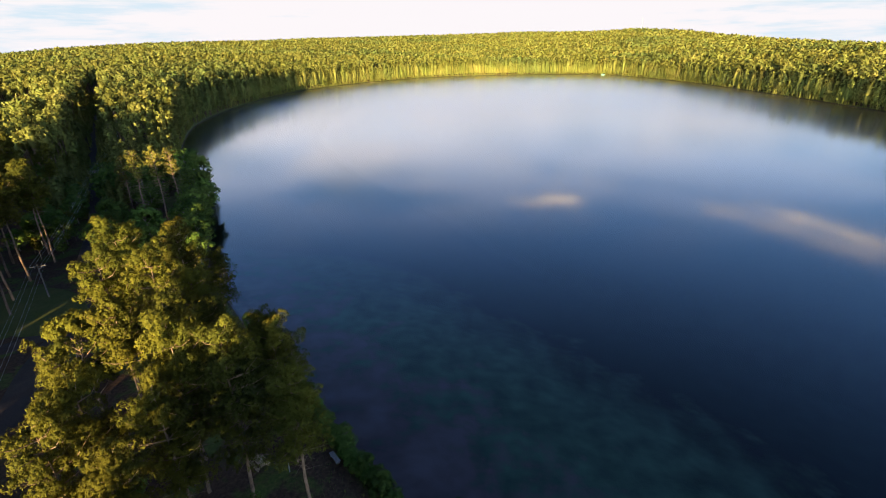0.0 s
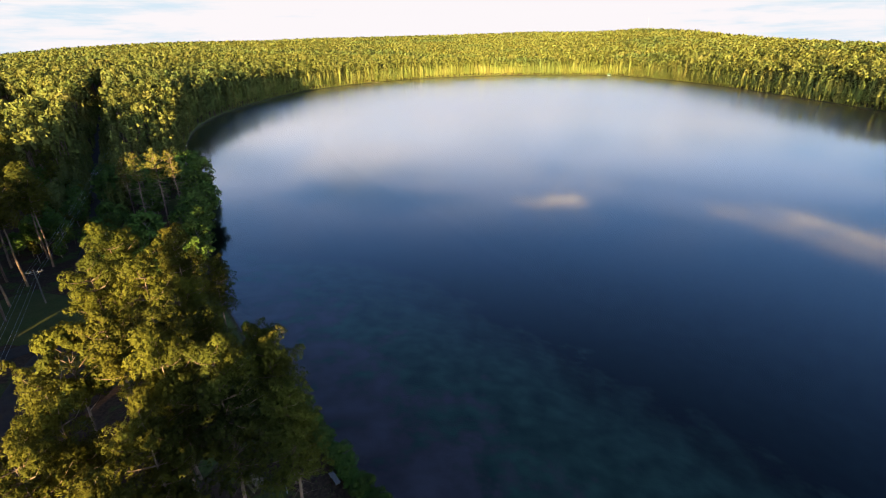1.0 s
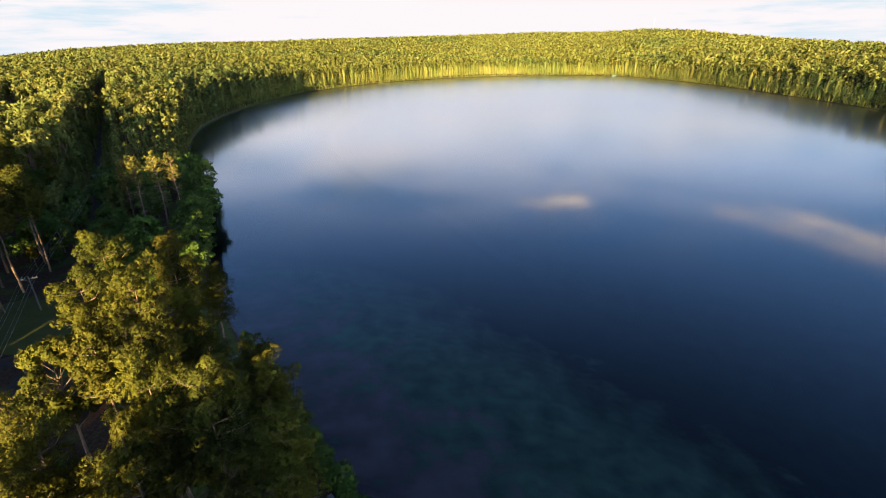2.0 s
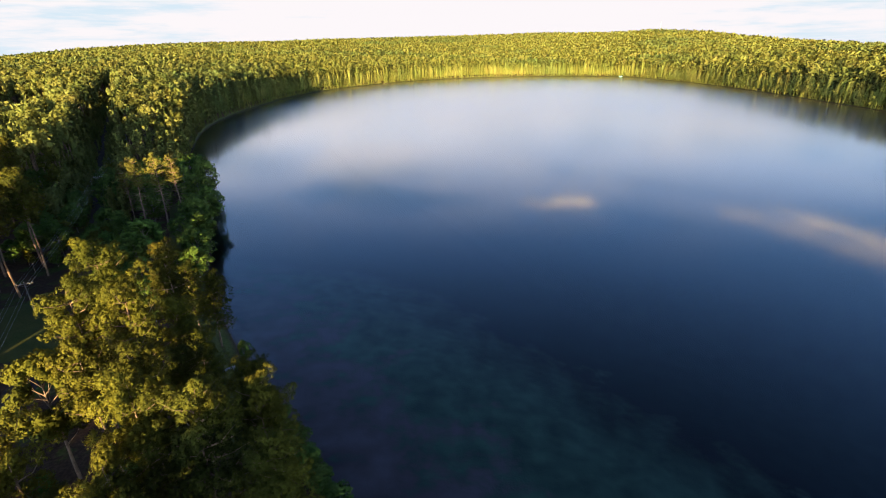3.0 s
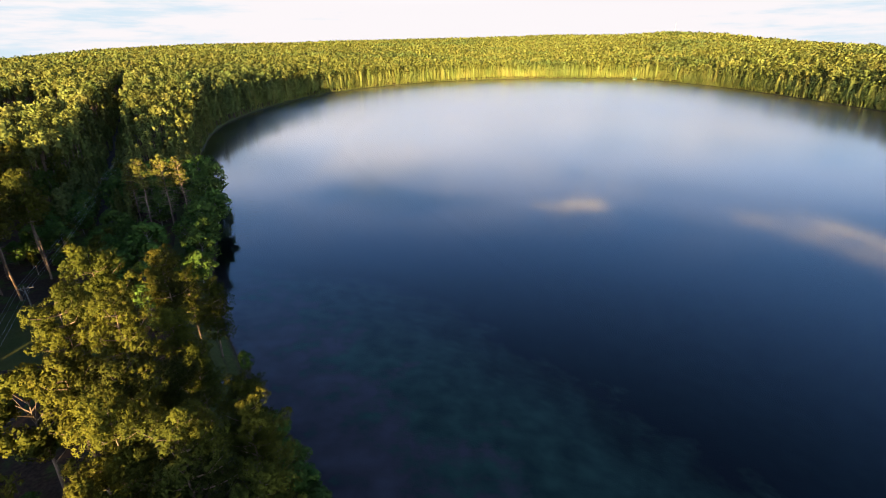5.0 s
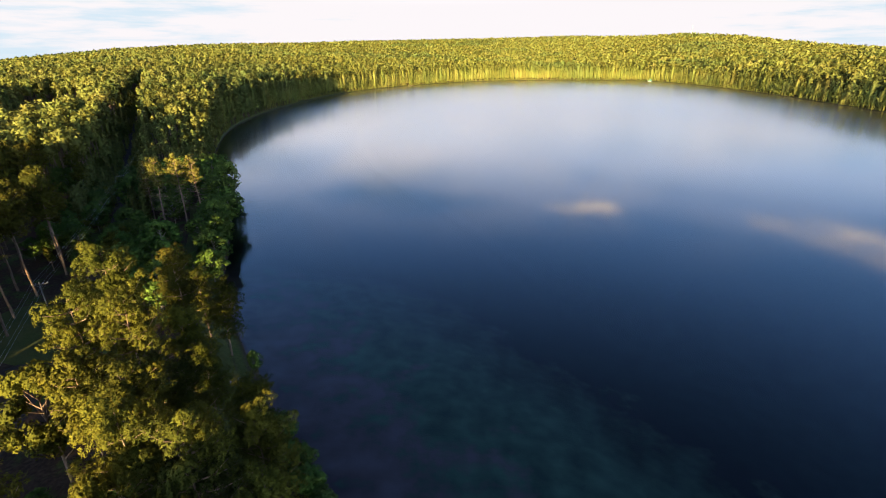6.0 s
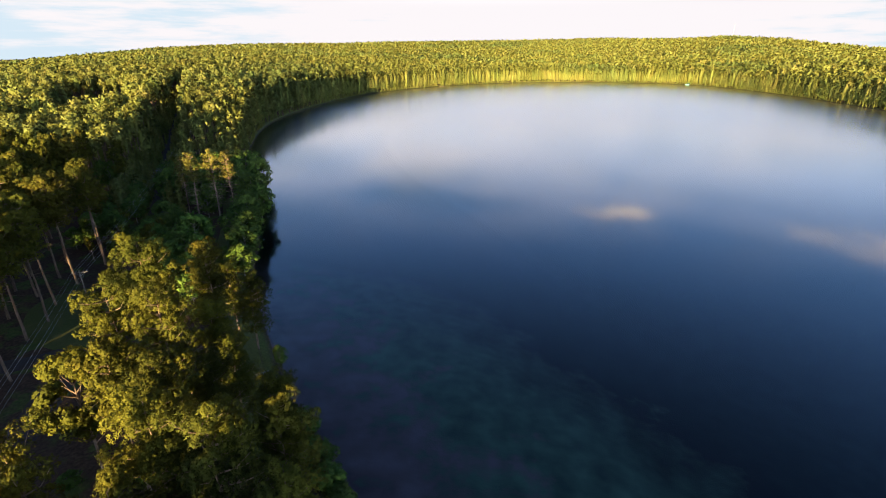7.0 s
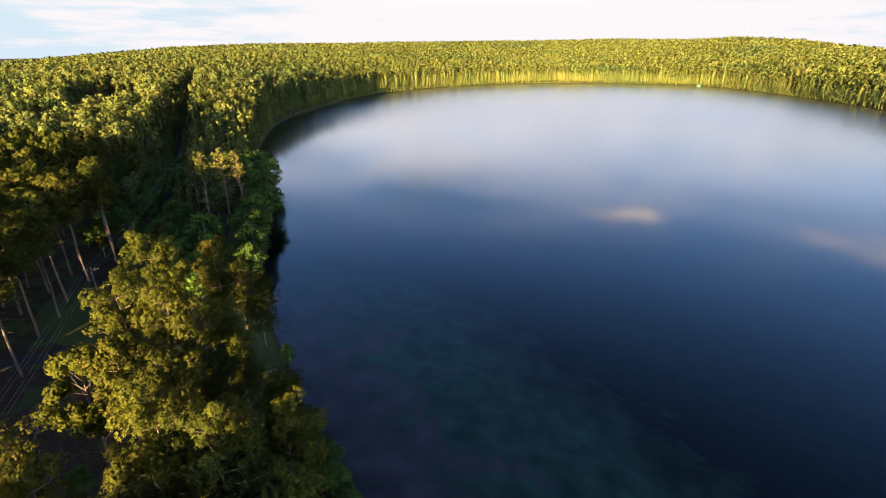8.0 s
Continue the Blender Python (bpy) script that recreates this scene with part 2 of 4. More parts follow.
def water_material():
    a = Mat("lake_water")
    N, L = a.N, a.L
    small = a.noise(0.9, 3, 0.5)
    large = a.noise(0.05, 3, 0.5)
    add = N.new("ShaderNodeMath")
    add.operation = "MULTIPLY_ADD"
    L.new(large, add.inputs[0])
    add.inputs[1].default_value = 0.6
    L.new(small, add.inputs[2])
    bp = N.new("ShaderNodeBump")
    bp.inputs["Strength"].default_value = 0.05
    bp.inputs["Distance"].default_value = 0.10
    L.new(add.outputs[0], bp.inputs["Height"])
    fr = N.new("ShaderNodeFresnel")
    fr.inputs["IOR"].default_value = 1.333
    L.new(bp.outputs[0], fr.inputs["Normal"])
    gl = N.new("ShaderNodeBsdfGlossy")
    L.new(bp.outputs[0], gl.inputs["Normal"])
    gl.inputs["Color"].default_value = (1, 1, 1, 1)
    # cat's-paws: patches where a breath of wind roughens the surface
    wind = a.noise(0.012, 4, 0.6, True, (1, 0.35, 1))
    sepw = N.new("ShaderNodeSeparateXYZ")
    L.new(a.geo.outputs["Position"], sepw.inputs[0])
    breeze = N.new("ShaderNodeMath")
    breeze.operation = "MULTIPLY_ADD"
    L.new(a.range(wind, 0.4, 0.65, 0.0, 1.0), breeze.inputs[0])
    breeze.inputs[1].default_value = 0.03
    # the sheltered near half is smoother than the open far half
    L.new(a.range(sepw.outputs[1], 150, 420, 0.05, 0.19), breeze.inputs[2])
    L.new(breeze.outputs[0], gl.inputs["Roughness"])
    tr = N.new("ShaderNodeBsdfTransparent")
    tr.inputs["Color"].default_value = (0.80, 0.86, 0.84, 1)
    ms = N.new("ShaderNodeMixShader")
    L.new(fr.outputs[0], ms.inputs[0])
    L.new(tr.outputs[0], ms.inputs[1])
    L.new(gl.outputs[0], ms.inputs[2])
    L.new(ms.outputs[0], N["Material Output"].inputs[0])
    N.remove(a.b)
    return a.m


M_WATER = water_material()


def asphalt():
    a = Mat("asphalt")
    n = a.noise(9, 6, 0.7)
    big = a.noise(0.35, 4)
    col = a.ramp(n, [(0.3, (0.034, 0.027, 0.025)), (0.7, (0.070, 0.058, 0.052))])
    col = a.mix(a.range(big, 0.45, 0.7, 0, 0.45), col, (0.09, 0.07, 0.055))
    a.bump(n, 0.4, 0.01)
    return a.done(col, 0.92, 0.1)


def lawn():
    a = Mat("mown_grass")
    n = a.noise(3.5, 7, 0.65)
    big = a.noise(0.3, 4)
    col = a.ramp(n, [(0.3, (0.048, 0.060, 0.014)), (0.7, (0.095, 0.108, 0.027))])
    col = a.mix(a.range(big, 0.45, 0.7, 0, 0.6), col, (0.12, 0.11, 0.035))
    a.bump(n, 0.6, 0.06)
    return a.done(col, 0.9, 0.15)


M_LAWN = lawn()
M_ROAD = asphalt()


def wood(name, a_col, b_col):
    a = Mat(name)
    n = a.noise(14, 6, 0.65, False, (0.15, 1, 1))
    col = a.ramp(n, [(0.32, a_col), (0.68, b_col)])
    st = a.noise(2.0, 3, 0.6, False)
    col = a.mix(a.range(st, 0.5, 0.75, 0, 0.4), col, tuple(0.5 * c for c in a_col))
    a.bump(n, 0.4, 0.006)
    return a.done(col, 0.8, 0.25)


M_TABLE = wood("weathered_table_wood", (0.17, 0.125, 0.07), (0.36, 0.28, 0.17))
M_GREY = wood("silvered_grey_wood", (0.12, 0.12, 0.135), (0.25, 0.25, 0.28))
M_POLE = wood("creosoted_pole_wood", (0.10, 0.085, 0.07), (0.22, 0.19, 0.16))


def plain(name, col, rough, metal=0.0, var=0.2):
    a = Mat(name)
    n = a.noise(5, 4, 0.6, False)
    c = a.mix(a.range(n, 0.35, 0.65, 0, 1), tuple(x * (1 - var) for x in col), tuple(min(1, x * (1 + var)) for x in col))
    a.b.inputs["Metallic"].default_value = metal
    return a.done(c, rough, 0.4)


M_WIRE = plain("aluminium_wire", (0.45, 0.45, 0.46), 0.45, 0.8)
M_STEEL = plain("galvanised_steel", (0.42, 0.43, 0.44), 0.5, 0.8)
M_GLASS = plain("porcelain_insulator", (0.55, 0.55, 0.56), 0.25)
M_TEAL = plain("faded_teal_paint", (0.05, 0.33, 0.31), 0.5)
M_SAND = plain("beach_sand", (0.42, 0.31, 0.18), 0.95)


# ---------------------------------------------------------------- mesh helpers
def np_mesh(name, verts, faces, materials, smooth=False, outward=None, tint=None):
    """A mesh from arrays; faces is one (n, 3) or (n, 4) array or a list of such."""
    me = bpy.data.meshes.new(name)
    if not isinstance(faces, list):
        faces = [faces]
    verts = np.asarray(verts, dtype=np.float32)
    me.vertices.add(len(verts))
    me.vertices.foreach_set("co", verts.ravel())
    loops = np.concatenate([np.asarray(f, dtype=np.int32).ravel() for f in faces])
    sizes = np.concatenate([np.full(len(f), f.shape[1], dtype=np.int32) for f in faces])
    me.loops.add(len(loops))
    me.loops.foreach_set("vertex_index", loops)
    me.polygons.add(len(sizes))
    me.polygons.foreach_set("loop_start", np.concatenate([[0], np.cumsum(sizes)[:-1]]).astype(np.int32))
    me.update(calc_edges=True)
    if outward is not None:
        me.attributes.new("outward", "FLOAT_VECTOR", "POINT").data.foreach_set("vector", np.asarray(outward, dtype=np.float32).ravel())
    if tint is not None:
        me.attributes.new("tint", "FLOAT", "POINT").data.foreach_set("value", np.asarray(tint, dtype=np.float32))
    if smooth:
        me.polygons.foreach_set("use_smooth", np.ones(len(sizes), dtype=bool))
    for m in materials if isinstance(materials, (list, tuple)) else [materials]:
        me.materials.append(m)
    return me


def part(name, data, parent, label=""):
    ob = new(name, data)
    ob.parent = parent
    if label:
        tagged(ob, label)
    return ob


def bm_mesh(name, bm, material):
    me = bpy.data.meshes.new(name)
    bm.normal_update()
    bm.to_mesh(me)
    bm.free()
    me.materials.append(material)
    return me


def box(bm, size, m, bevel=0.0):
    r = bmesh.ops.create_cube(bm, size=1.0, matrix=m @ Matrix.Diagonal((*size, 1)))
    if bevel:
        edges = list({e for v in r["verts"] for e in v.link_edges})
        bmesh.ops.bevel(bm, geom=edges, offset=bevel, segments=2, affect="EDGES", profile=0.6)


def tube(points, radii, sides=6):
    """Vertices and faces of a tapered tube along points."""
    P = np.asarray(points, float)
    R = np.asarray(radii, float)
    n = len(P)
    d = np.gradient(P, axis=0)
    d /= np.linalg.norm(d, axis=1)[:, None] + 1e-9
    ref = np.where(np.abs(d[:, 2:3]) > 0.9, np.array([[1.0, 0, 0]]), np.array([[0, 0, 1.0]]))
    u = np.cross(d, ref)
    u /= np.linalg.norm(u, axis=1)[:, None] + 1e-9
    v = np.cross(d, u)
    a = np.linspace(0, 2 * np.pi, sides, endpoint=False)
    V = P[:, None] + R[:, None, None] * (np.cos(a)[None, :, None] * u[:, None] + np.sin(a)[None, :, None] * v[:, None])
    i, j = np.meshgrid(np.arange(n - 1), np.arange(sides), indexing="ij")
    k = (j + 1) % sides
    F = np.stack([i * sides + j, i * sides + k, (i + 1) * sides + k, (i + 1) * sides + j], -1).reshape(-1, 4)
    return V.reshape(-1, 3), F


def join(pieces):
    """Joins (verts, quads) pieces into one."""
    V, F, o = [], [], 0
    for v, f in pieces:
        V.append(v)
        F.append(f + o)
        o += len(v)
    return np.concatenate(V), np.concatenate(F)


def unit(v):
    return v / (np.linalg.norm(v, axis=1)[:, None] + 1e-9)


def flakes(rng, p, nrm, leaf, aspect):
    """One small outward-facing triangle at each point."""
    t = unit(np.cross(nrm, rng.normal(size=p.shape)))
    b = np.cross(nrm, t)
    s = (leaf * rng.uniform(0.65, 1.35, len(p)))[:, None]
    V = np.stack([p + t * s, p + b * s * aspect - t * s * 0.5, p - b * s * aspect - t * s * 0.5], 1)
    return V.reshape(-1, 3), np.arange(len(p) * 3).reshape(-1, 3)


def leaf_cloud(rng, centres, radii, per, leaf, squash=0.7, rand=0.4, aspect=0.6, inner=0.72, hub=0.0, loose=0.16, cling=1.0):
    """Small leaves spread over the skins of many clumps: verts, faces and the way each looks out."""
    C = np.repeat(centres, per, axis=0)
    R = np.repeat(radii, per)
    d = rng.normal(size=(len(C), 3))
    d[:, 2] += 0.25
    d = unit(d)
    p = C + d * (R * rng.uniform(inner, 1.08, len(C)))[:, None] * np.array([1, 1, squash])
    V, F = flakes(rng, p, unit(d + rng.normal(size=d.shape) * rand), leaf, aspect)
    side = unit(p - np.array([0, 0, hub])) if hub else unit(p * np.array([1, 1, 0.0]))
    out = unit(cling * d + 0.45 * side + rng.normal(size=d.shape) * loose)
    return V, F, np.repeat(out, 3, axis=0)


def tuft_cloud(rng, centres, radii, tufts, tuft, per, leaf, squash=0.8, aspect=0.5):
    """Needle tufts, each a small brush of flakes, set thickly on the upper skins of many clumps."""
    C = np.repeat(centres, tufts, axis=0)
    R = np.repeat(radii, tufts)
    d = rng.normal(size=(len(C), 3))
    d[:, 2] += 0.6
    d = unit(d)
    T = C + d * (R * rng.uniform(0.80, 1.06, len(C)))[:, None] * np.array([1, 1, squash])
    T = np.repeat(T, per, axis=0)
    D = np.repeat(d, per, axis=0)
    r = np.repeat(tuft * rng.uniform(0.7, 1.3, len(C)), per)
    e = unit(rng.normal(size=T.shape) + 0.5 * D + np.array([0, 0, 0.35]))
    p = T + e * (r * rng.uniform(0.45, 1.1, len(r)))[:, None]
    V, F = flakes(rng, p, unit(e + rng.normal(size=e.shape) * 0.45), leaf, aspect)
    side = unit(p * np.array([1, 1, 0.0]))
    out = unit(0.75 * e + 0.55 * D + 0.40 * side + rng.normal(size=e.shape) * 0.10)
    return V, F, np.repeat(out, 3, axis=0)


# ---------------------------------------------------------------- plan: the lake and the lie of the land
SHORE = [(-6, 37.5), (-13, 46), (-19, 52), (-26, 60), (-32, 67.5), (-37, 74.5), (-44, 84), (-50, 92), (-55, 102),
         (-63, 120), (-77, 147), (-96, 176), (-130, 240), (-164, 335), (-174, 455), (-158, 588), (-86, 728), (18, 812),
         (155, 832), (250, 800), (286, 725), (306, 597), (306, 445), (300, 331), (285, 215), (262, 90), (190, -10),
         (95, -45), (42, -25), (14, 10), (4, 27)]


def spline(points, per=10, closed=True):
    P = np.asarray(points, float)
    n = len(P)
    out = []
    for i in range(n if closed else n - 1):
        if closed:
            a, b, c, d = P[i - 1], P[i], P[(i + 1) % n], P[(i + 2) % n]
        else:
            a, b, c, d = P[max(i - 1, 0)], P[i], P[i + 1], P[min(i + 2, n - 1)]
        for k in range(per):
            t = k / per
            out.append(0.5 * (2 * b + (c - a) * t + (2 * a - 5 * b + 4 * c - d) * t * t + (3 * b - a - 3 * c + d) * t ** 3))
    if not closed:
        out.append(P[-1])
    return np.array(out)


SHORE_LINE = spline(SHORE, 10)


def dist_line(x, y, line, closed=True):
    """Distance of many points to a polyline."""
    a = line
    b = np.roll(line, -1, axis=0)
    if not closed:
        a, b = line[:-1], line[1:]
    best = np.full(x.shape, 1e9)
    for (ax, ay), (bx, by) in zip(a, b):
        dx, dy = bx - ax, by - ay
        t = np.clip(((x - ax) * dx + (y - ay) * dy) / (dx * dx + dy * dy + 1e-9), 0, 1)
        best = np.minimum(best, (x - ax - t * dx) ** 2 + (y - ay - t * dy) ** 2)
    return np.sqrt(best)


def inside(x, y, line):
    hit = np.zeros(x.shape, bool)
    for (ax, ay), (bx, by) in zip(line, np.roll(line, -1, axis=0)):
        if ay == by:
            continue
        c = (ay > y) != (by > y)
        hit ^= c & (x < (bx - ax) * (y - ay) / (by - ay) + ax)
    return hit


def shore_dist(x, y):
    """Metres from the waterline, positive on land."""
    d = dist_line(x, y, SHORE_LINE)
    return np.where(inside(x, y, SHORE_LINE), -d, d)


# skyline of the wooded hills round the lake: bearing, its height in degrees, its distance
RIDGE = np.array([(-70, -1.3, 900), (-50, -1.05, 1000), (-45, -0.58, 1150), (-41, -0.13, 1300), (-36.5, 0.26, 1500),
                  (-32, 0.5, 1700), (-27, 0.67, 1850), (-20, 0.76, 2000), (-14, 0.92, 2050), (-5, 1.04, 2100), (4, 1.14, 2100),
                  (9, 1.27, 2100), (14, 1.18, 2050), (18, 1.18, 1950), (20, 1.37, 1900), (25, 1.10, 1800), (29.4, 0.52, 1600),
                  (34, 0.15, 1350), (41, -0.33, 1050), (60, -0.6, 900)])
CANOPY = 17.5


def ground_height(x, y):
    x, y = np.asarray(x, float), np.asarray(y, float)
    sd = shore_dist(x, y)
    r = np.hypot(x, y)
    az = np.degrees(np.arctan2(x, y))
    el = np.interp(az, RIDGE[:, 0], RIDGE[:, 1])
    D = np.interp(az, RIDGE[:, 0], RIDGE[:, 2])
    top = 45 + D * np.tan(np.radians(el)) - CANOPY
    # start of the rise: behind the near woods, or a little behind the far shore
    start = np.interp(az, [-60, -30, -22, -14, -5, 12, 18, 24, 30, 40, 60], [200, 230, 420, 600, 760, 850, 840, 740, 620, 470, 330])
    s = np.clip((r - start) / (D - start), 0, None)
    rise = np.where(s <= 1, s * (1.25 - 0.25 * s), 1.0)
    behind = np.clip((r - D) / 900, 0, 1)
    wav = np.sin(x * 0.011 + 1.3) * np.cos(y * 0.009) * 3.0 * np.clip(s * 3, 0, 1) * np.clip(1.1 - s, 0, 1)
    land = 1.3 + (top - 1.3) * rise * (1 - 0.5 * behind) + wav
    bank = np.clip(sd / 5.0, 0, 1)
    land = land * (bank * (2 - bank))
    d = -sd
    bed = -np.where(d < 3, d * 0.22, np.where(d < 30, 0.66 + (d - 3) * 0.105, 3.5 + (d - 30) * 0.22))
    return np.where(sd > 0, np.maximum(land, 0.0), np.maximum(bed, -14.0))


def make_ground():
    # rings crowd together at the waterline, so that the bank is crisp near and far
    ang = np.concatenate([np.arange(-70, 60, 0.5), np.arange(60, 290, 3.0)])
    fine = np.concatenate([np.arange(4, 400, 1.0), 400 * (3600 / 400) ** (np.arange(0, 500) / 499)])
    rows = 250
    X, Y = np.zeros((len(ang), rows)), np.zeros((len(ang), rows))
    for i, a in enumerate(np.radians(ang)):
        sd = shore_dist(fine * math.sin(a), fine * math.cos(a))
        dens = 1 / (1.2 + 0.022 * fine) + 1.1 / (1 + (sd / 3.5) ** 2) * np.clip(900 / fine, 0, 1)
        cdf = np.concatenate([[0], np.cumsum(0.5 * (dens[1:] + dens[:-1]) * np.diff(fine))])
        r = np.interp(np.linspace(0, cdf[-1], rows), cdf, fine)
        X[i], Y[i] = r * math.sin(a), r * math.cos(a)
    Z = ground_height(X.ravel(), Y.ravel()).reshape(X.shape)
    na, nr = X.shape
    V = np.stack([X, Y, Z], -1).reshape(-1, 3)
    i, j = np.meshgrid(np.arange(na), np.arange(nr - 1), indexing="ij")
    k = (i + 1) % na
    F = np.stack([i * nr + j, i * nr + j + 1, k * nr + j + 1, k * nr + j], -1).reshape(-1, 4)
    centre = len(V)
    V = np.concatenate([V, [[0, 0, ground_height(np.array([0.0]), np.array([0.0]))[0]]]])
    i = np.arange(na)
    fan = np.stack([np.full(na, centre), i * nr, ((i + 1) % na) * nr], -1)
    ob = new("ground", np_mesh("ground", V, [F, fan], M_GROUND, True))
    tagged(ob, "needle-strewn forest floor, grassy bank and weedy lake bed", "ground", kind="structure")


make_ground()


def make_water():
    # one sheet a little wider than the lake; the land rises through it at the waterline
    c = SHORE_LINE.mean(axis=0)
    out = SHORE_LINE + (SHORE_LINE - c) / np.linalg.norm(SHORE_LINE - c, axis=1)[:, None] * 0.3
    rings = []
    for s in (1.0, 0.75, 0.45, 0.15):
        rings.append(np.column_stack([c + (out - c) * s, np.zeros(len(out))]))
    n = len(out)
    V = np.concatenate(rings + [[[c[0], c[1], 0.0]]])
    F = []
    i = np.arange(n)
    k = (i + 1) % n
    for q in range(3):
        F.append(np.stack([q * n + i, (q + 1) * n + i, (q + 1) * n + k, q * n + k], -1))
    fan = np.stack([3 * n + i, np.full(n, 4 * n), 3 * n + k], -1)
    ob = new("water", np_mesh("water", V, [np.concatenate(F), fan], M_WATER, True))
    tagged(ob, "calm dark blue lake mirroring the evening sky", "lake", kind="structure")


make_water()

# the road and the power line's clearing through the woods
ROAD = [(-96, -40), (-74, -10), (-60, 20), (-56.5, 44), (-62, 60), (-66.0, 74), (-72, 87), (-81.5, 100), (-92.5, 119), (-108, 143),
        (-127, 171), (-150, 206), (-181, 253), (-226, 325), (-262, 384)]
ROAD_LINE = spline(ROAD, 6, False)


def ribbon(name, line, width, thick, lift, material, label, category):
    d = np.gradient(line, axis=0)
    d /= np.linalg.norm(d, axis=1)[:, None]
    n = np.column_stack([-d[:, 1], d[:, 0]])
    cols = [line + n * width * s for s in (-0.5, -0.47, -0.2, 0.2, 0.47, 0.5)]
    crown = (-thick, 0, 0.02, 0.02, 0, -thick)
    V = []
    for p, c in zip(cols, crown):
        V.append(np.column_stack([p, ground_height(p[:, 0], p[:, 1]) + lift + c]))
    m = len(line)
    V = np.concatenate(V)
    F = []
    i = np.arange(m - 1)
    for q in range(5):
        F.append(np.stack([q * m + i, q * m + i + 1, (q + 1) * m + i + 1, (q + 1) * m + i], -1))
    ob = new(name, np_mesh(name, V, np.concatenate(F), material, True))
    return tagged(ob, label, category, kind="structure")


ribbon("road", ROAD_LINE, 4.4, 0.12, 0.05, M_ROAD, "narrow dark asphalt road through the pines", "road")
TURN = spline([(-66, 75), (-68.5, 66.5), (-75, 62), (-84, 58), (-96, 50), (-120, 40)], 8, False)
ribbon("road_branch", TURN, 3.8, 0.12, 0.056, M_ROAD, "dark side road bending round a grass island", "road")
TRAIL = spline([(-24, 50.5), (-30, 57.5), (-36, 65), (-41, 72), (-48, 81.5), (-53.5, 88.5), (-58.5, 95), (-65, 108), (-71.5, 121), (-79, 135), (-88, 150)], 8, False)
ribbon("trail", TRAIL, 5.0, 0.10, 0.05, M_LAWN, "mown grass trail behind the lakeside trees", "trail")


# ---------------------------------------------------------------- trees
def pine_arrays(seed, h, base, width, tufts, tuft, per, leaf, levels=9, clump=1.0, dead=0, top_heavy=0.0, long_dead=2.6):
    """Trunk, limbs and crown of one red pine, as (verts, quads)."""
    rng = np.random.default_rng(seed)
    k = 9
    zs = np.linspace(-0.3, h * 0.97, k)
    sway = np.cumsum(rng.normal(0, 0.10, (k, 2)), axis=0)
    sway -= sway[0]
    spine = np.column_stack([sway, zs])
    rad = np.interp(zs, [0, h], [0.011 * h + 0.03, 0.03])
    trunk = tube(spine, rad, 8)

    def at(z):
        return np.array([np.interp(z, zs, spine[:, 0]), np.interp(z, zs, spine[:, 1]), z])

    limbs, C, R = [], [], []
    for i in range(levels):
        t = i / (levels - 1)
        z = base + (h * 0.97 - base) * t
        prof = math.sqrt(max(0.0, 1 - abs((t - 0.22 - top_heavy) / (0.86 - top_heavy * 0.6 if t > 0.22 + top_heavy else 0.45 + top_heavy)) ** 2.2))
        reach = width * max(prof, 0.16)
        for _ in range(int(rng.integers(4, 7)) if t < 0.9 else 3):
            a = rng.uniform(0, 2 * math.pi)
            ln = reach * rng.uniform(0.55, 1.18)
            lift = ln * rng.uniform(0.05, 0.75) * (0.5 + 0.8 * t)
            p0 = at(z)
            d = np.array([math.cos(a), math.sin(a), 0])
            p1 = p0 + d * ln * 0.55 + [0, 0, lift * 0.3]
            p2 = p0 + d * ln + [0, 0, lift]
            limbs.append(tube([p0, p1, p2], [0.05 + 0.012 * ln, 0.035 + 0.006 * ln, 0.015], 4))
            steps = (0.97, 0.66, 0.36) if ln > 2.0 else (0.95, 0.5)
            for s in steps:
                q = p0 + (p2 - p0) * s + rng.normal(0, 0.18, 3)
                C.append(q + [0, 0, 0.1])
                R.append(clump * rng.uniform(0.5, 1.05) * (0.75 + 0.25 * (1 - t)))
    C.append(at(h * 0.97))
    R.append(clump * 0.7)
    for i in range(dead):
        z = rng.uniform(h * 0.25, base)
        a = rng.uniform(0, 2 * math.pi)
        ln = rng.uniform(0.8, long_dead)
        p0 = at(z)
        p2 = p0 + np.array([math.cos(a) * ln, math.sin(a) * ln, rng.uniform(-0.5, 0.2)])
        limbs.append(tube([p0, (p0 + p2) / 2 + [0, 0, 0.08], p2], [0.04, 0.025, 0.01], 4))
    crown = tuft_cloud(rng, np.array(C), np.array(R), tufts, tuft, per, leaf, aspect=0.30 if leaf < 0.19 else 0.5)
    return trunk, join(limbs), crown


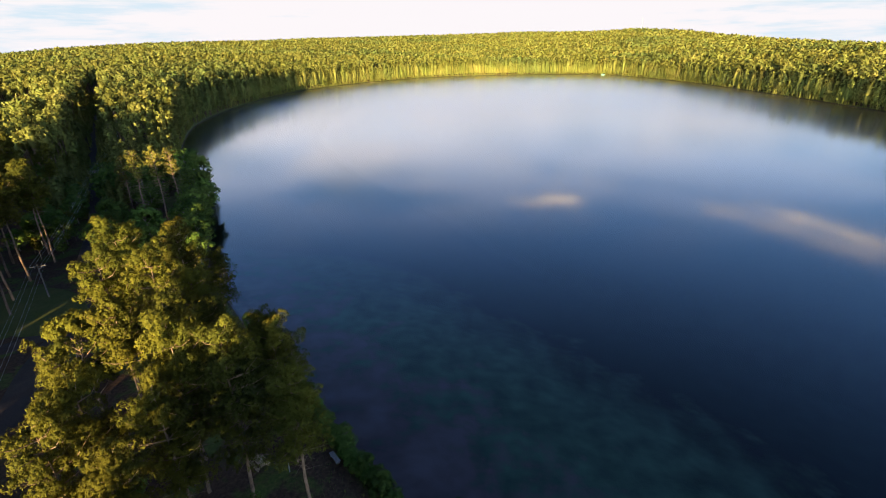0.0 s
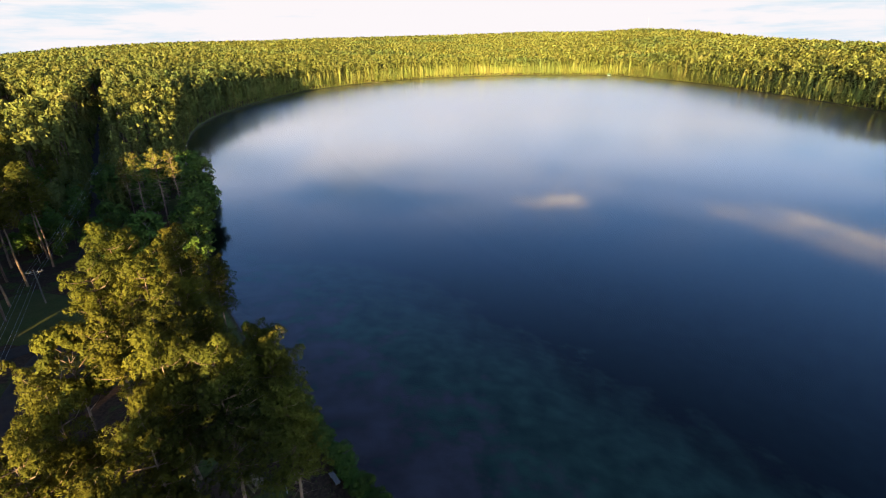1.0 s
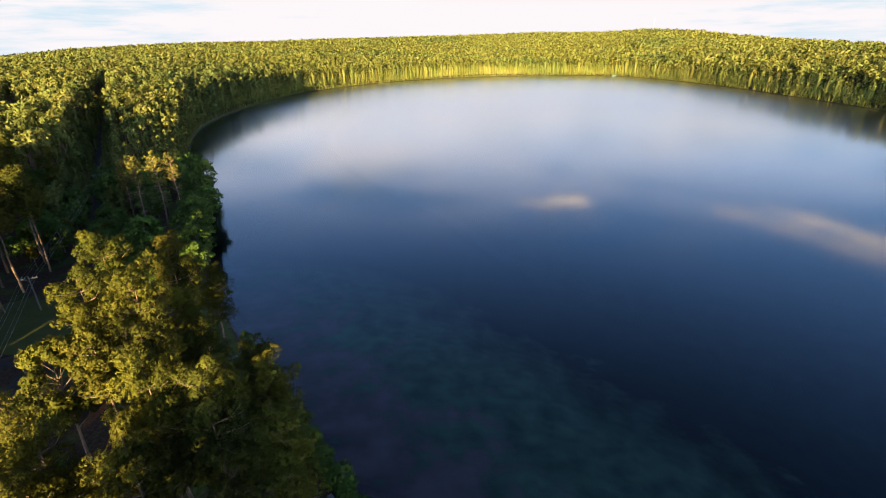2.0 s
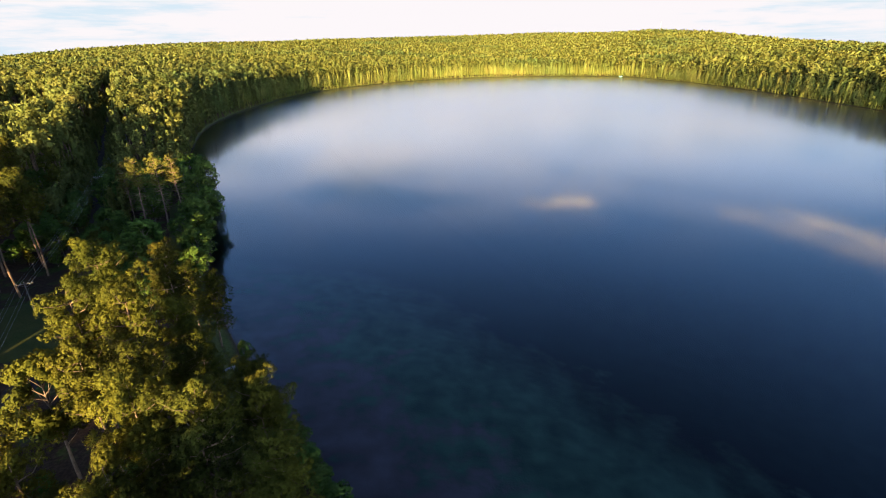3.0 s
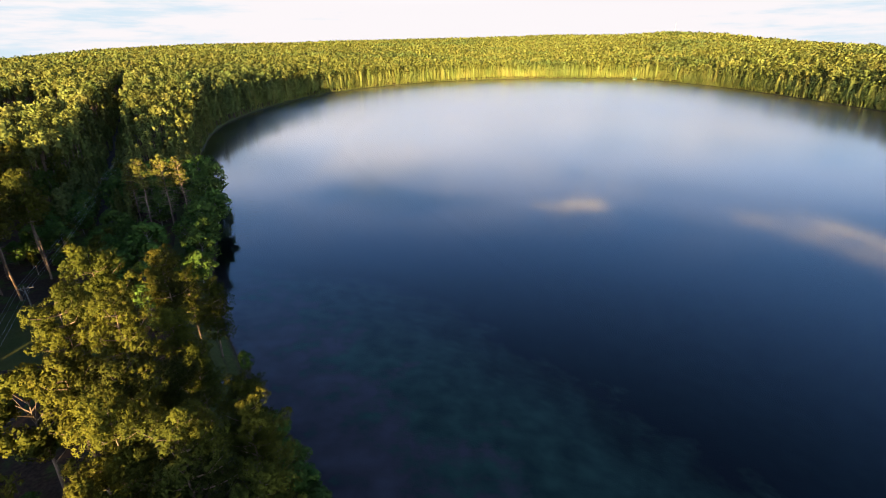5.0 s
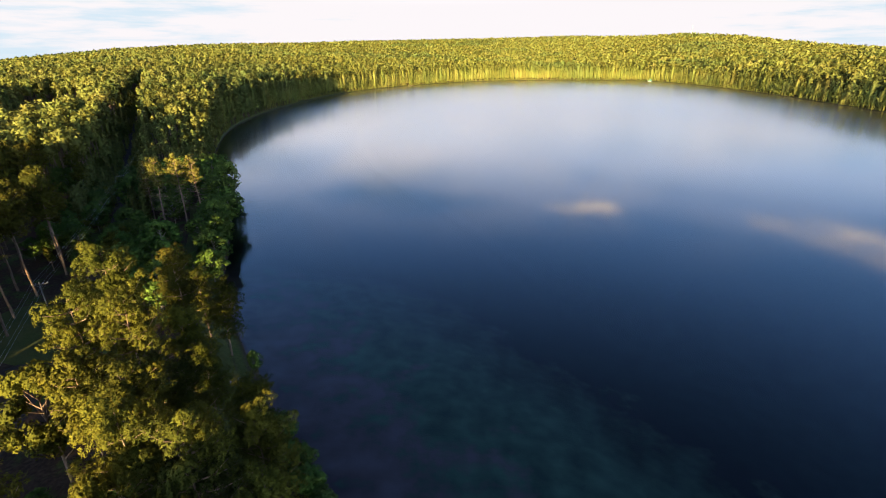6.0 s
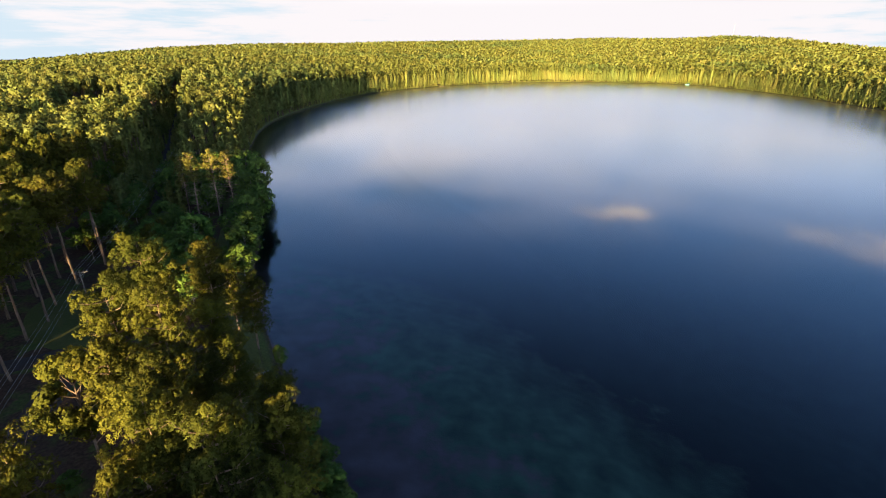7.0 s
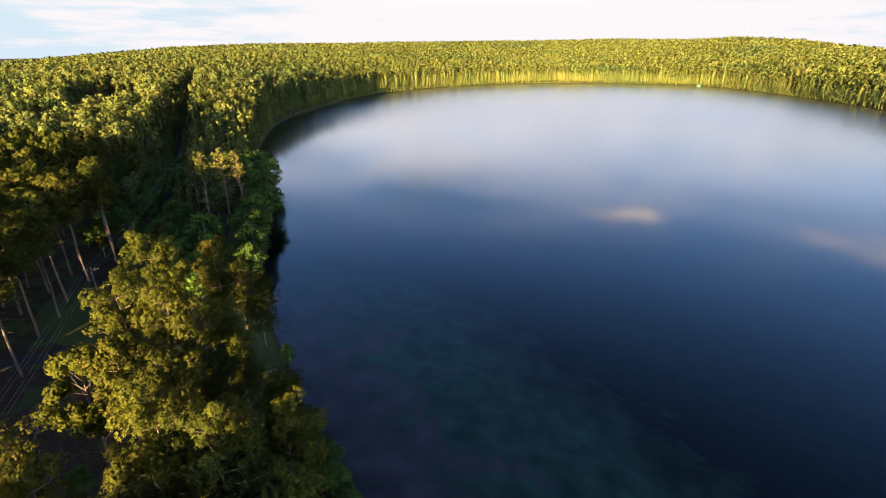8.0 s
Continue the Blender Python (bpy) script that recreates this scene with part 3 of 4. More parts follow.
def broad_arrays(seed, h, base, width, per, leaf, clumps=60, clump=1.2):
    """Trunk, limbs and crown of one broadleaved tree or tall shrub."""
    rng = np.random.default_rng(seed)
    zs = np.linspace(-0.3, h * 0.8, 6)
    sway = np.cumsum(rng.normal(0, 0.16, (6, 2)), axis=0)
    sway -= sway[0]
    spine = np.column_stack([sway, zs])
    trunk = tube(spine, np.interp(zs, [0, h], [0.013 * h + 0.03, 0.03]), 7)
    limbs, C, R = [], [], []
    mid = (h + base) / 2
    half = (h - base) / 2
    for i in range(clumps):
        d = rng.normal(size=3)
        d /= np.linalg.norm(d)
        s = rng.uniform(0.5, 1.0) ** 0.5
        lop = 1 + 0.22 * math.sin(3 * math.atan2(d[1], d[0]) + seed) + 0.15 * d[2]
        q = np.array([d[0] * width * lop * s, d[1] * width * lop * s, mid + d[2] * half * s * 0.92])
        C.append(q)
        R.append(clump * rng.uniform(0.55, 1.2))
        if i % 3 == 0:
            z0 = max(base * 0.6, q[2] - np.hypot(q[0], q[1]) * rng.uniform(0.6, 1.1))
            z0 = min(z0, h * 0.75)
            p0 = np.array([np.interp(z0, zs, spine[:, 0]), np.interp(z0, zs, spine[:, 1]), z0])
            limbs.append(tube([p0, (p0 + q) / 2 + rng.normal(0, 0.2, 3), q], [0.03 + 0.005 * h, 0.03, 0.012], 4))
    crown = leaf_cloud(rng, np.array(C), np.array(R), per, leaf, 0.8, 0.4, 0.7, hub=mid)
    return trunk, join(limbs), crown


def tree_thing(name, arrays, bark_mat, leaf_mat, label, group):
    trunk, limbs, crown = arrays
    root = new(name)
    root.empty_display_size = 1.0
    part("trunk", np_mesh("trunk", *trunk, bark_mat, True), root)
    tagged(part("branchwork", np_mesh("branchwork", *limbs, bark_mat, True), root), kind="stuff")
    tagged(part("crown", np_mesh("crown", crown[0], crown[1], leaf_mat, outward=crown[2]), root), kind="stuff")
    return tagged(root, label, "tree", group)


L_PINE = "tall red pine with sunlit yellow-green needle crown"
L_BARE = "slender pine with long bare trunk and sunlit tuft on top"
L_LEAF = "bushy green broadleaved tree on the lake bank"
L_OAK = "spreading yellow-green broadleaved tree beside the road"
GROUP = "trees on the near shore"

# models, built once at 22 m (pines) or 10 m (broadleaved) and set out as copies
PINE = [tree_thing("pine_tree", pine_arrays(11 + i, 22, 22 * b, w, *((19, 0.32, 14, 0.17) if b < 0.5 else (15, 0.36, 8, 0.20)), lv, 1.42, dead), M_BARK, M_PINE, L_PINE, GROUP)
        for i, (b, w, lv, dead) in enumerate([(0.36, 3.9, 11, 10), (0.42, 3.4, 10, 14), (0.30, 4.3, 12, 8), (0.48, 3.6, 9, 16), (0.40, 4.6, 10, 10), (0.60, 3.4, 8, 14), (0.56, 3.7, 8, 12)])]
WOOD = [tree_thing("pine_tree", pine_arrays(81 + i, 22, 22 * b, w, 7, 0.50, 5, 0.46, lv, 1.35, 3), M_BARK, M_PINE, L_PINE, "trees of the near woods")
        for i, (b, w, lv) in enumerate([(0.40, 3.6, 7), (0.46, 3.2, 7), (0.55, 3.5, 6), (0.60, 3.7, 6)])]
BARE = [tree_thing("pine_tree", pine_arrays(31 + i, 22, 22 * b, w, 9, 0.26, 10, 0.15, 12, 0.50, 90, 0.0, 3.0), M_BARK, M_SPARSE, L_BARE, GROUP)
        for i, (b, w) in enumerate([(0.66, 2.2), (0.60, 2.5)])]
LEAF = [tree_thing("broadleaf_tree", broad_arrays(51 + i, 10, b, w, 40, 0.31, n, 1.15), M_BIRCH, M_LEAF, L_LEAF, GROUP)
        for i, (b, w, n) in enumerate([(1.4, 3.3, 70), (0.9, 2.9, 60), (2.2, 3.9, 80)])]
OAK = tree_thing("broadleaf_tree", broad_arrays(71, 17, 6.0, 4.0, 150, 0.22, 66, 1.15), M_BARK, M_PINE, L_OAK, GROUP)
MODELS = {}
for _key, _list in (("p", PINE), ("w", WOOD), ("b", BARE), ("l", LEAF), ("o", [OAK])):
    for _i, _ob in enumerate(_list):
        MODELS[_key + str(_i)] = [_ob, {"p": 22.0, "b": 22.0, "w": 22.0, "l": 10.0, "o": 17.0}[_key], False]
TREES_AT = []


def plant(key, x, y, top, turn, wide=1.0, lean=(0, 0), label=""):
    model, h, used = MODELS[key]
    z = float(ground_height(np.array([x]), np.array([y]))[0]) - 0.02
    s = (top - z) / h
    m = pose(x, y, z, lean[0], lean[1], turn) @ Matrix.Diagonal((s * wide, s * wide, s, 1))
    if not used:
        MODELS[key][2] = True
        model.matrix_basis = m
        ob = model
        MODELS[key][0] = model
    else:
        ob = model.copy()
        scene.collection.objects.link(ob)
        ob.matrix_basis = m
        for c in model.children:
            k = c.copy()
            scene.collection.objects.link(k)
            k.parent = ob
    if label:
        tagged(ob, label)
    TREES_AT.append((x, y))
    return ob


# the stand between road and lake: kind, x, y, top, turn, width
for row in [
    ("p0", -48.6, 65.0, 22.6, 20, 0.95), ("p1", -40.6, 67.6, 20.9, 80, 0.85), ("p2", -33.8, 50.1, 23.9, 140, 0.85),
    ("p4", -41.6, 52.4, 22.8, 200, 0.82), ("o0", -42.6, 46.7, 18.3, 30, 0.8), ("p5", -35.6, 44.8, 20.2, 260, 0.85),
    ("p3", -27.8, 41.3, 22.2, 310, 0.85), ("p0", -25.5, 36.9, 23.2, 20, 0.78), ("p1", -27.0, 47.0, 18.6, 100, 0.9),
    ("p2", -20.4, 36.1, 22.2, 60, 0.82), ("p4", -17.1, 40.8, 19.8, 130, 0.8), ("p1", -14.2, 35.3, 18.4, 170, 0.95),
    ("p0", -24.0, 32.0, 19.9, 240, 0.85), ("p2", -31.2, 32.2, 22.3, 290, 0.75), ("p3", -25.2, 26.4, 18.0, 10, 0.8),
    ("p4", -30.3, 27.3, 20.4, 200, 0.75), ("p1", -30.5, 55.0, 15.0, 330, 1.0), ("p0", -35.6, 59.0, 17.4, 45, 1.0),
    ("p3", -20.6, 45.6, 17.6, 75, 0.9), ("p2", -38.5, 73.0, 13.8, 90, 1.0), ("p2", -44.0, 77.0, 13.6, 150, 1.0), ("p4", -50.0, 80.0, 13.0, 210, 0.9),
    ("p3", -54.0, 72.0, 15.5, 75, 0.8), ("l2", -57.0, 84.0, 8.0, 75, 0.9), ("l0", -62.5, 92.0, 8.5, 35, 1.0), ("w2", -60.0, 80.0, 12.0, 15, 0.8),
]:
    plant(*row, label="red pine in the shade of its neighbours with a lit tip" if row[1] > -24 or row[2] > 55 and row[1] > -46 else "")
# three bare-stemmed pines catching the sun, and a fourth behind
for row in [("b0", -80.6, 123.0, 21.3, 0, 1.0), ("b1", -77.3, 127.0, 21.9, 90, 1.05), ("b0", -73.4, 128.6, 20.9, 200, 1.0),
            ("b1", -88.0, 129.5, 19.0, 140, 0.8)]:
    plant(*row)
# pines of the open stand west of the road: long stems, crowns high up
for row in [
    ("p5", -88.0, 98.5, 22.5, 10, 0.9), ("p6", -82.5, 80.5, 22.0, 50, 0.9), ("p5", -78.5, 75.0, 21.0, 90, 0.9), ("p6", -77.0, 69.5, 22.5, 130, 0.9),
    ("p5", -69.5, 60.0, 21.5, 170, 0.9), ("p6", -71.0, 54.5, 22.5, 210, 0.9), ("p5", -86.0, 89.0, 23.0, 250, 0.95), ("p6", -92.0, 91.0, 22.0, 290, 0.95),
    ("p6", -89.0, 83.0, 21.5, 330, 0.95), ("p5", -86.5, 75.0, 22.0, 20, 0.95), ("p6", -83.5, 68.0, 23.0, 60, 0.95), ("p5", -79.5, 61.5, 22.0, 100, 0.95),
    ("p6", -76.5, 55.5, 21.0, 140, 0.95), ("p5", -92.5, 103.0, 23.0, 190, 0.95), ("p6", -97.0, 98.0, 22.0, 230, 0.95),
    ("p5", -95.5, 84.5, 22.5, 15, 1.0), ("p6", -92.5, 77.0, 21.5, 75, 1.0), ("p5", -90.0, 69.0, 23.0, 135, 1.0), ("p6", -87.0, 61.5, 22.0, 195, 1.0),
    ("p5", -83.0, 54.0, 22.0, 255, 1.0), ("p6", -98.5, 91.0, 23.0, 315, 1.0), ("p5", -74.5, 48.5, 22.0, 35, 1.0), ("p6", -99.0, 77.0, 22.0, 95, 1.0),
]:
    plant(*row)
# green broadleaved trees along the bank
for row in [
    ("l0", -55.0, 98.5, 8.0, 0, 1.15), ("l1", -58.6, 106.5, 9.4, 60, 1.25), ("l2", -62.4, 113.5, 10.8, 120, 1.1), ("l0", -67.0, 123.0, 11.4, 190, 1.05),
    ("l1", -60.5, 100.5, 6.2, 210, 1.2), ("l2", -70.0, 129.5, 10.8, 310, 1.05), ("l0", -64.0, 118.5, 9.0, 150, 1.1),
    ("l1", -70.0, 135.5, 10.8, 250, 1.0), ("l2", -76.5, 143.0, 12.0, 300, 0.9), ("l0", -85.0, 152.0, 13.0, 20, 0.9), ("l1", -84.0, 162.0, 12.5, 100, 1.0),
    ("l2", -91.0, 168.0, 13.5, 170, 0.9), ("l0", -97.0, 160.0, 14.0, 220, 0.9), ("l1", -86.0, 118.0, 10.5, 40, 1.1), ("l2", -83.0, 111.0, 9.5, 10, 0.9),
    ("l0", -90.0, 139.0, 12.5, 280, 1.0), ("l2", -97.0, 147.0, 14.0, 330, 0.9), ("l1", -103.0, 153.0, 13.0, 130, 1.0), ("l0", -76.0, 112.0, 8.0, 70, 1.0),
]:
    plant(*row)
# undergrowth and young trees between the road and the bank, leaving a grassy trail
_rng = np.random.default_rng(3)
for _x in np.arange(-118, -50, 4.0):
    for _y in np.arange(88, 168, 4.2):
        _p, _q = np.array([_x + _rng.uniform(-1.8, 1.8)]), np.array([_y + _rng.uniform(-1.8, 1.8)])
        _sd, _rd = float(shore_dist(_p, _q)[0]), float(dist_line(_p, _q, ROAD_LINE, False)[0])
        _west = float(np.interp(_q[0], ROAD_LINE[:, 1], ROAD_LINE[:, 0]))
        _side = _p[0] < _west
        if _side and 3.2 < _rd < 15 and 94 < _q[0] < 150 and _sd > 11.5 and min((a - _p[0]) ** 2 + (b - _q[0]) ** 2 for a, b in TREES_AT) > 7:
            plant(("l0", "l1", "w1")[int(_rng.integers(3))], float(_p[0]), float(_q[0]), float(_rng.uniform(5, 10)), float(_rng.uniform(0, 360)), 1.1,
                  label="young dark green tree at the edge of the road clearing")
        if _sd < 11.5 or float(dist_line(_p, _q, TRAIL, False)[0]) < 3.0 or _rd < 3.4 or _side or _sd > 48:
            continue
        if min((a - _p[0]) ** 2 + (b - _q[0]) ** 2 for a, b in TREES_AT) < 11:
            continue
        plant(("l0", "l1", "l2", "w1")[int(_rng.integers(4))], float(_p[0]), float(_q[0]), float(_rng.uniform(9, 12.5) if not 106 < _q[0] < 130 else _rng.uniform(4.5, 7.5)),
              float(_rng.uniform(0, 360)), 1.05)
plant("l1", -33.4, 70.2, 3.9, 30, 0.8, label="small green waterside shrub on the grassy bank")
# undergrowth added among the pines to keep the low sun off the ground
for _i in range(70):
    _x, _y = _rng.uniform(-54, -14), _rng.uniform(26, 80)
    _p, _q = np.array([_x]), np.array([_y])
    if shore_dist(_p, _q)[0] < 9 or dist_line(_p, _q, ROAD_LINE, False)[0] < 4.5 or (_x + 21.3) ** 2 + (_y - 40.4) ** 2 < 30:
        continue
    if min((a - _x) ** 2 + (b - _y) ** 2 for a, b in TREES_AT) < 4.5:
        continue
    plant(("l0", "l1")[_i % 2], _x, _y, 1.3 + _rng.uniform(2.2, 4.2), _rng.uniform(0, 360), 1.3, label="low green shrub added under the pines to block low sun")
# low shrubs along the water's edge
for _i in range(24):
    _k = _i / 23
    _x, _y = -24 + _k * 19.5 + _rng.uniform(-0.5, 0.5), 58.6 - _k * 23.0 + _rng.uniform(-0.5, 0.5)
    _x -= 1.6
    plant(("l0", "l1")[_i % 2], _x, _y, 2.0 + _rng.uniform(0, 1.2), _rng.uniform(0, 360), 1.9, label="low green shrub on the water's edge")
plant("l0", 0.8, 33.0, 4.0, 75, 1.0, label="small green waterside shrub on the grassy bank")

WOODS = np.random.default_rng(5)


def jittered(x0, x1, y0, y1, step):
    gx, gy = np.meshgrid(np.arange(x0, x1, step), np.arange(y0, y1, step), indexing="ij")
    return (gx + WOODS.uniform(-0.42, 0.42, gx.shape) * step).ravel(), (gy + WOODS.uniform(-0.42, 0.42, gx.shape) * step).ravel()


def clear_of(x, y, gap):
    ok = np.ones(len(x), bool)
    for a, b in TREES_AT:
        ok &= (x - a) ** 2 + (y - b) ** 2 > gap * gap
    return ok


CLEARINGS = [(-74, 75, 9.5), (-211, 239, 16), (-226, 254, 17), (-239, 269, 17), (-252, 285, 18), (-264, 300, 15), (-412, 364, 20), (-69, 62, 6)]


def open_ground(x, y, road=7.0, shore=4.0):
    ok = (shore_dist(x, y) > shore) & (dist_line(x, y, ROAD_LINE, False) > road) & (dist_line(x, y, TURN, False) > road * 0.8)
    ok &= dist_line(x, y, TRAIL, False) > 2.6
    for cx, cy, cr in CLEARINGS:
        ok &= (x - cx) ** 2 + (y - cy) ** 2 > cr * cr
    return ok


def near_woods():
    # trees added out of view south of the near stand, to shade its lower parts
    x, y = jittered(-21.8, -5, -24, 9, 4.6)
    ok = open_ground(x, y, 4.5, 2) & clear_of(x, y, 4.0)
    for a, b in zip(x[ok], y[ok]):
        # each top is set so that its shadow ends just below the stand's tips
        plant(("w0", "w1")[int(WOODS.integers(2))], a, b, 19.2 + (37 - b) * math.tan(_el) + WOODS.uniform(-0.5, 0.5), WOODS.uniform(0, 360), 1.05)
    # west of the road and up the clearing
    x, y = jittered(-190, -40, 20, 215, 6.0)
    r = np.hypot(x, y)
    az = np.degrees(np.arctan2(x, y))
    ok = open_ground(x, y, np.where(y > 125, 5.2, 4.0), 6) & clear_of(x, y, 4.6) & (r < 205) & (az > -64) & (az < -22)
    east = dist_line(x, y, SHORE_LINE) < 46
    ok &= ~(east & (y < 150))
    x, y, r, east = x[ok], y[ok], r[ok], east[ok]
    order = np.argsort(r)[:190]
    for a, b, low in zip(x[order], y[order], east[order]):
        key = ("l0", "w1", "l2", "w0")[int(WOODS.integers(4))] if low else ("w0", "w1", "w2", "w3")[int(WOODS.integers(4))]
        top = WOODS.uniform(19.5, 23.5) if not low else WOODS.uniform(10.5, 14.0) if key[0] == "l" else WOODS.uniform(14.0, 18.5)
        plant(key, a, b, top, WOODS.uniform(0, 360), WOODS.uniform(0.74, 0.92))
    return x[order[-1]], y[order[-1]], (r[order[-1]] if len(order) == 190 else 205.0)


NEAR_R = near_woods()[2]


def crown_template(seed, h, base, width, clumps, per, leaf, spire=0.6, heart=0.0, dome=False, cling=0.8):
    """Leaves of one tree of the woods: a tapering column of clumps, or a rounded head of them on a bare stem."""
    rng = np.random.default_rng(seed)
    C, R = [], []
    for i in range(clumps):
        t = (i + rng.uniform(0, 1)) / clumps
        if dome:
            up = 1 - 1.1 * (i + 0.3) / clumps
            q = width * 0.66 * math.sqrt(max(0.05, 1 - up * up)) * rng.uniform(0.8, 1.2)
            a = 2.4 * i + rng.uniform(-0.5, 0.5)
            C.append((math.cos(a) * q, math.sin(a) * q, base + (h - base) * (0.30 + 0.56 * up * (0.8 + 0.4 * spire) * rng.uniform(0.9, 1.1))))
            R.append(width * rng.uniform(0.34, 0.52))
            continue
        w = width * (1 - t ** 1.6 * spire) * (0.75 + 0.25 * min(1, t * 4))
        a = rng.uniform(0, 2 * math.pi)
        q = w * rng.uniform(0.2, 0.75)
        C.append((math.cos(a) * q, math.sin(a) * q, base + (h - base) * (0.06 + 0.88 * t)))
        R.append(width * rng.uniform(0.42, 0.66) * (1 - 0.3 * t))
    V, _, out = leaf_cloud(rng, np.array(C), np.array(R), per, leaf, 0.9, 0.3, 0.7, 0.86, loose=0.35 * cling, cling=cling)
    if not heart:
        return V, out
    # a rough inner mass of foliage, so that no light shows through the heart of the crown
    ring, core = 5, []
    lev = [(0.06 - 0.2 * dome, (0.5 - 0.3 * dome) * heart), (0.30, 0.85 * heart), (0.66, 0.7 * heart)]
    P = [[(width * k * math.cos(2 * math.pi * (i + 0.5 * j) / ring) * rng.uniform(0.85, 1.15), width * k * math.sin(2 * math.pi * (i + 0.5 * j) / ring) * rng.uniform(0.85, 1.15),
           base + (h - base) * z) for i in range(ring)] for j, (z, k) in enumerate(lev)]
    tip = (0.0, 0.0, base + (h - base) * 0.88)
    for j in range(2):
        for i in range(ring):
            a, b2, c, d = P[j][i], P[j][(i + 1) % ring], P[j + 1][i], P[j + 1][(i + 1) % ring]
            core += [a, b2, c, b2, d, c]
    for i in range(ring):
        core += [P[2][i], P[2][(i + 1) % ring], tip]
    core = np.array(core)
    return np.concatenate([V, core]), np.concatenate([out, unit(core * np.array([1, 1, 0.0]) + np.array([0, 0, 0.5]))])


def scatter(templates, x, y, z, s, rng):
    """Joined triangles of many trees: places, the way each leaf looks, one tint a tree."""
    out = []
    which = rng.integers(len(templates), size=len(x))
    turn = rng.uniform(0, 2 * np.pi, len(x))
    tall = s * rng.uniform(0.95, 1.07, len(x))
    for k, (T, N) in enumerate(templates):
        m = which == k
        c, n = np.cos(turn[m])[:, None], np.sin(turn[m])[:, None]
        px = (T[None, :, 0] * c - T[None, :, 1] * n) * s[m][:, None] + x[m][:, None]
        py = (T[None, :, 0] * n + T[None, :, 1] * c) * s[m][:, None] + y[m][:, None]
        pz = T[None, :, 2] * tall[m][:, None] + z[m][:, None]
        nx, ny = N[None, :, 0] * c - N[None, :, 1] * n, N[None, :, 0] * n + N[None, :, 1] * c
        tint = rng.uniform(size=m.sum())[:, None] + px * 0
        out.append(np.stack([px, py, pz, nx, ny, np.broadcast_to(N[None, :, 2], px.shape), tint], -1).reshape(-1, 7).astype(np.float32))
    return np.concatenate(out)


def far_forest():
    rng = np.random.default_rng(9)
    MID = [crown_template(101 + i, 21, b, w, 11, 16, 0.56, sp, 0.5, True) for i, (b, w, sp) in enumerate([(14.0, 2.8, 0.65), (14.8, 3.0, 0.5), (13.0, 2.6, 0.9), (14.8, 3.3, 0.4)])]
    EDGE = [crown_template(121 + i, 20, 1.0, w, 15, 12, 0.80, sp, 0.30) for i, (w, sp) in enumerate([(3.5, 0.75), (3.9, 0.65), (3.1, 0.85)])]
    RIM = [crown_template(201 + i, 20, 1.0, w * 1.2, 13, 8, 1.0, sp, 0.5, False, 0.5) for i, (w, sp) in enumerate([(4.0, 0.75), (4.4, 0.65), (3.6, 0.85)])]
    FAR = [crown_template(141 + i, 19, 10, w, 9, 7, 1.25, sp, 0.6, True, 0.4) for i, (w, sp) in enumerate([(4.6, 0.6), (5.1, 0.5), (4.2, 0.75)])]
    FINE = [crown_template(181 + i, 20, 12, w, 9, 11, 0.85, sp, 0.55, True, 0.55) for i, (w, sp) in enumerate([(3.9, 0.7), (4.3, 0.6), (3.6, 0.8)])]
    DIM = [crown_template(161 + i, 18, 9, w, 5, 4, 2.2, 0.5, 0.65, True, 0.35) for i, w in enumerate((5.6, 6.2, 5.1))]
    V, stems = [], []
    for r0, r1, step, T, size in ((NEAR_R, 430, 5.6, MID, 1.05), (430, 640, 6.3, FINE, 1.08), (640, 900, 7.4, FAR, 1.1), (900, 1500, 9.4, DIM, 1.0), (1500, 2250, 12.5, DIM, 1.15)):
        a0, a1 = (-62, 50) if r0 < 430 else (-59, 46)
        n_a = int(radians(a1 - a0) * r1 / step)
        n_r = int((r1 - r0) / step)
        R, A = np.meshgrid(r0 + (np.arange(n_r) + 0.5) * step, np.linspace(a0, a1, n_a), indexing="ij")
        keep = rng.uniform(size=R.shape) < (R / r1) * (1.22 if r0 < 430 else 1.0)
        R = (R + rng.uniform(-0.45, 0.45, R.shape) * step)[keep]
        A = np.radians((A + rng.uniform(-0.45, 0.45, A.shape) * (a1 - a0) / n_a)[keep])
        x, y = R * np.sin(A), R * np.cos(A)
        ok = open_ground(x, y, np.where(y > 150, np.where(y < 260, 6.0, 5.0), 4.0), 1.6) & (R < np.interp(np.degrees(A), RIDGE[:, 0], RIDGE[:, 2]) * 1.10)
        # small glades
        glade = np.sin(x * 0.031 + 2 * np.sin(y * 0.017)) * np.sin(y * 0.027 + 1.7 * np.sin(x * 0.013))
        ok &= glade < 0.985
        x, y = x[ok], y[ok]
        sd = shore_dist(x, y)
        z = ground_height(x, y) - 0.2
        s = size * np.clip(rng.normal(0.97, 0.085, len(x)), 0.7, 1.14)
        s *= np.where((sd < 64) & (x > np.interp(y, ROAD_LINE[:, 1], ROAD_LINE[:, 0])), np.interp(y, [170, 215, 275], [0.50, 0.70, 1.0]), 1.0)
        edge = (sd < 14) & (r0 < 900)
        if r0 < 430:
            edge |= dist_line(x, y, ROAD_LINE, False) < 7.0
            for cx, cy, cr in CLEARINGS:
                edge |= np.hypot(x - cx, y - cy) < cr + 7
        if r0 < 640:
            stems.append(np.column_stack([x, y, z, s]))
        for sel, tt in ((~edge, T), (edge, EDGE if r0 < 430 else RIM)):
            if sel.any():
                V.append(scatter(tt, x[sel], y[sel], z[sel], s[sel], rng))
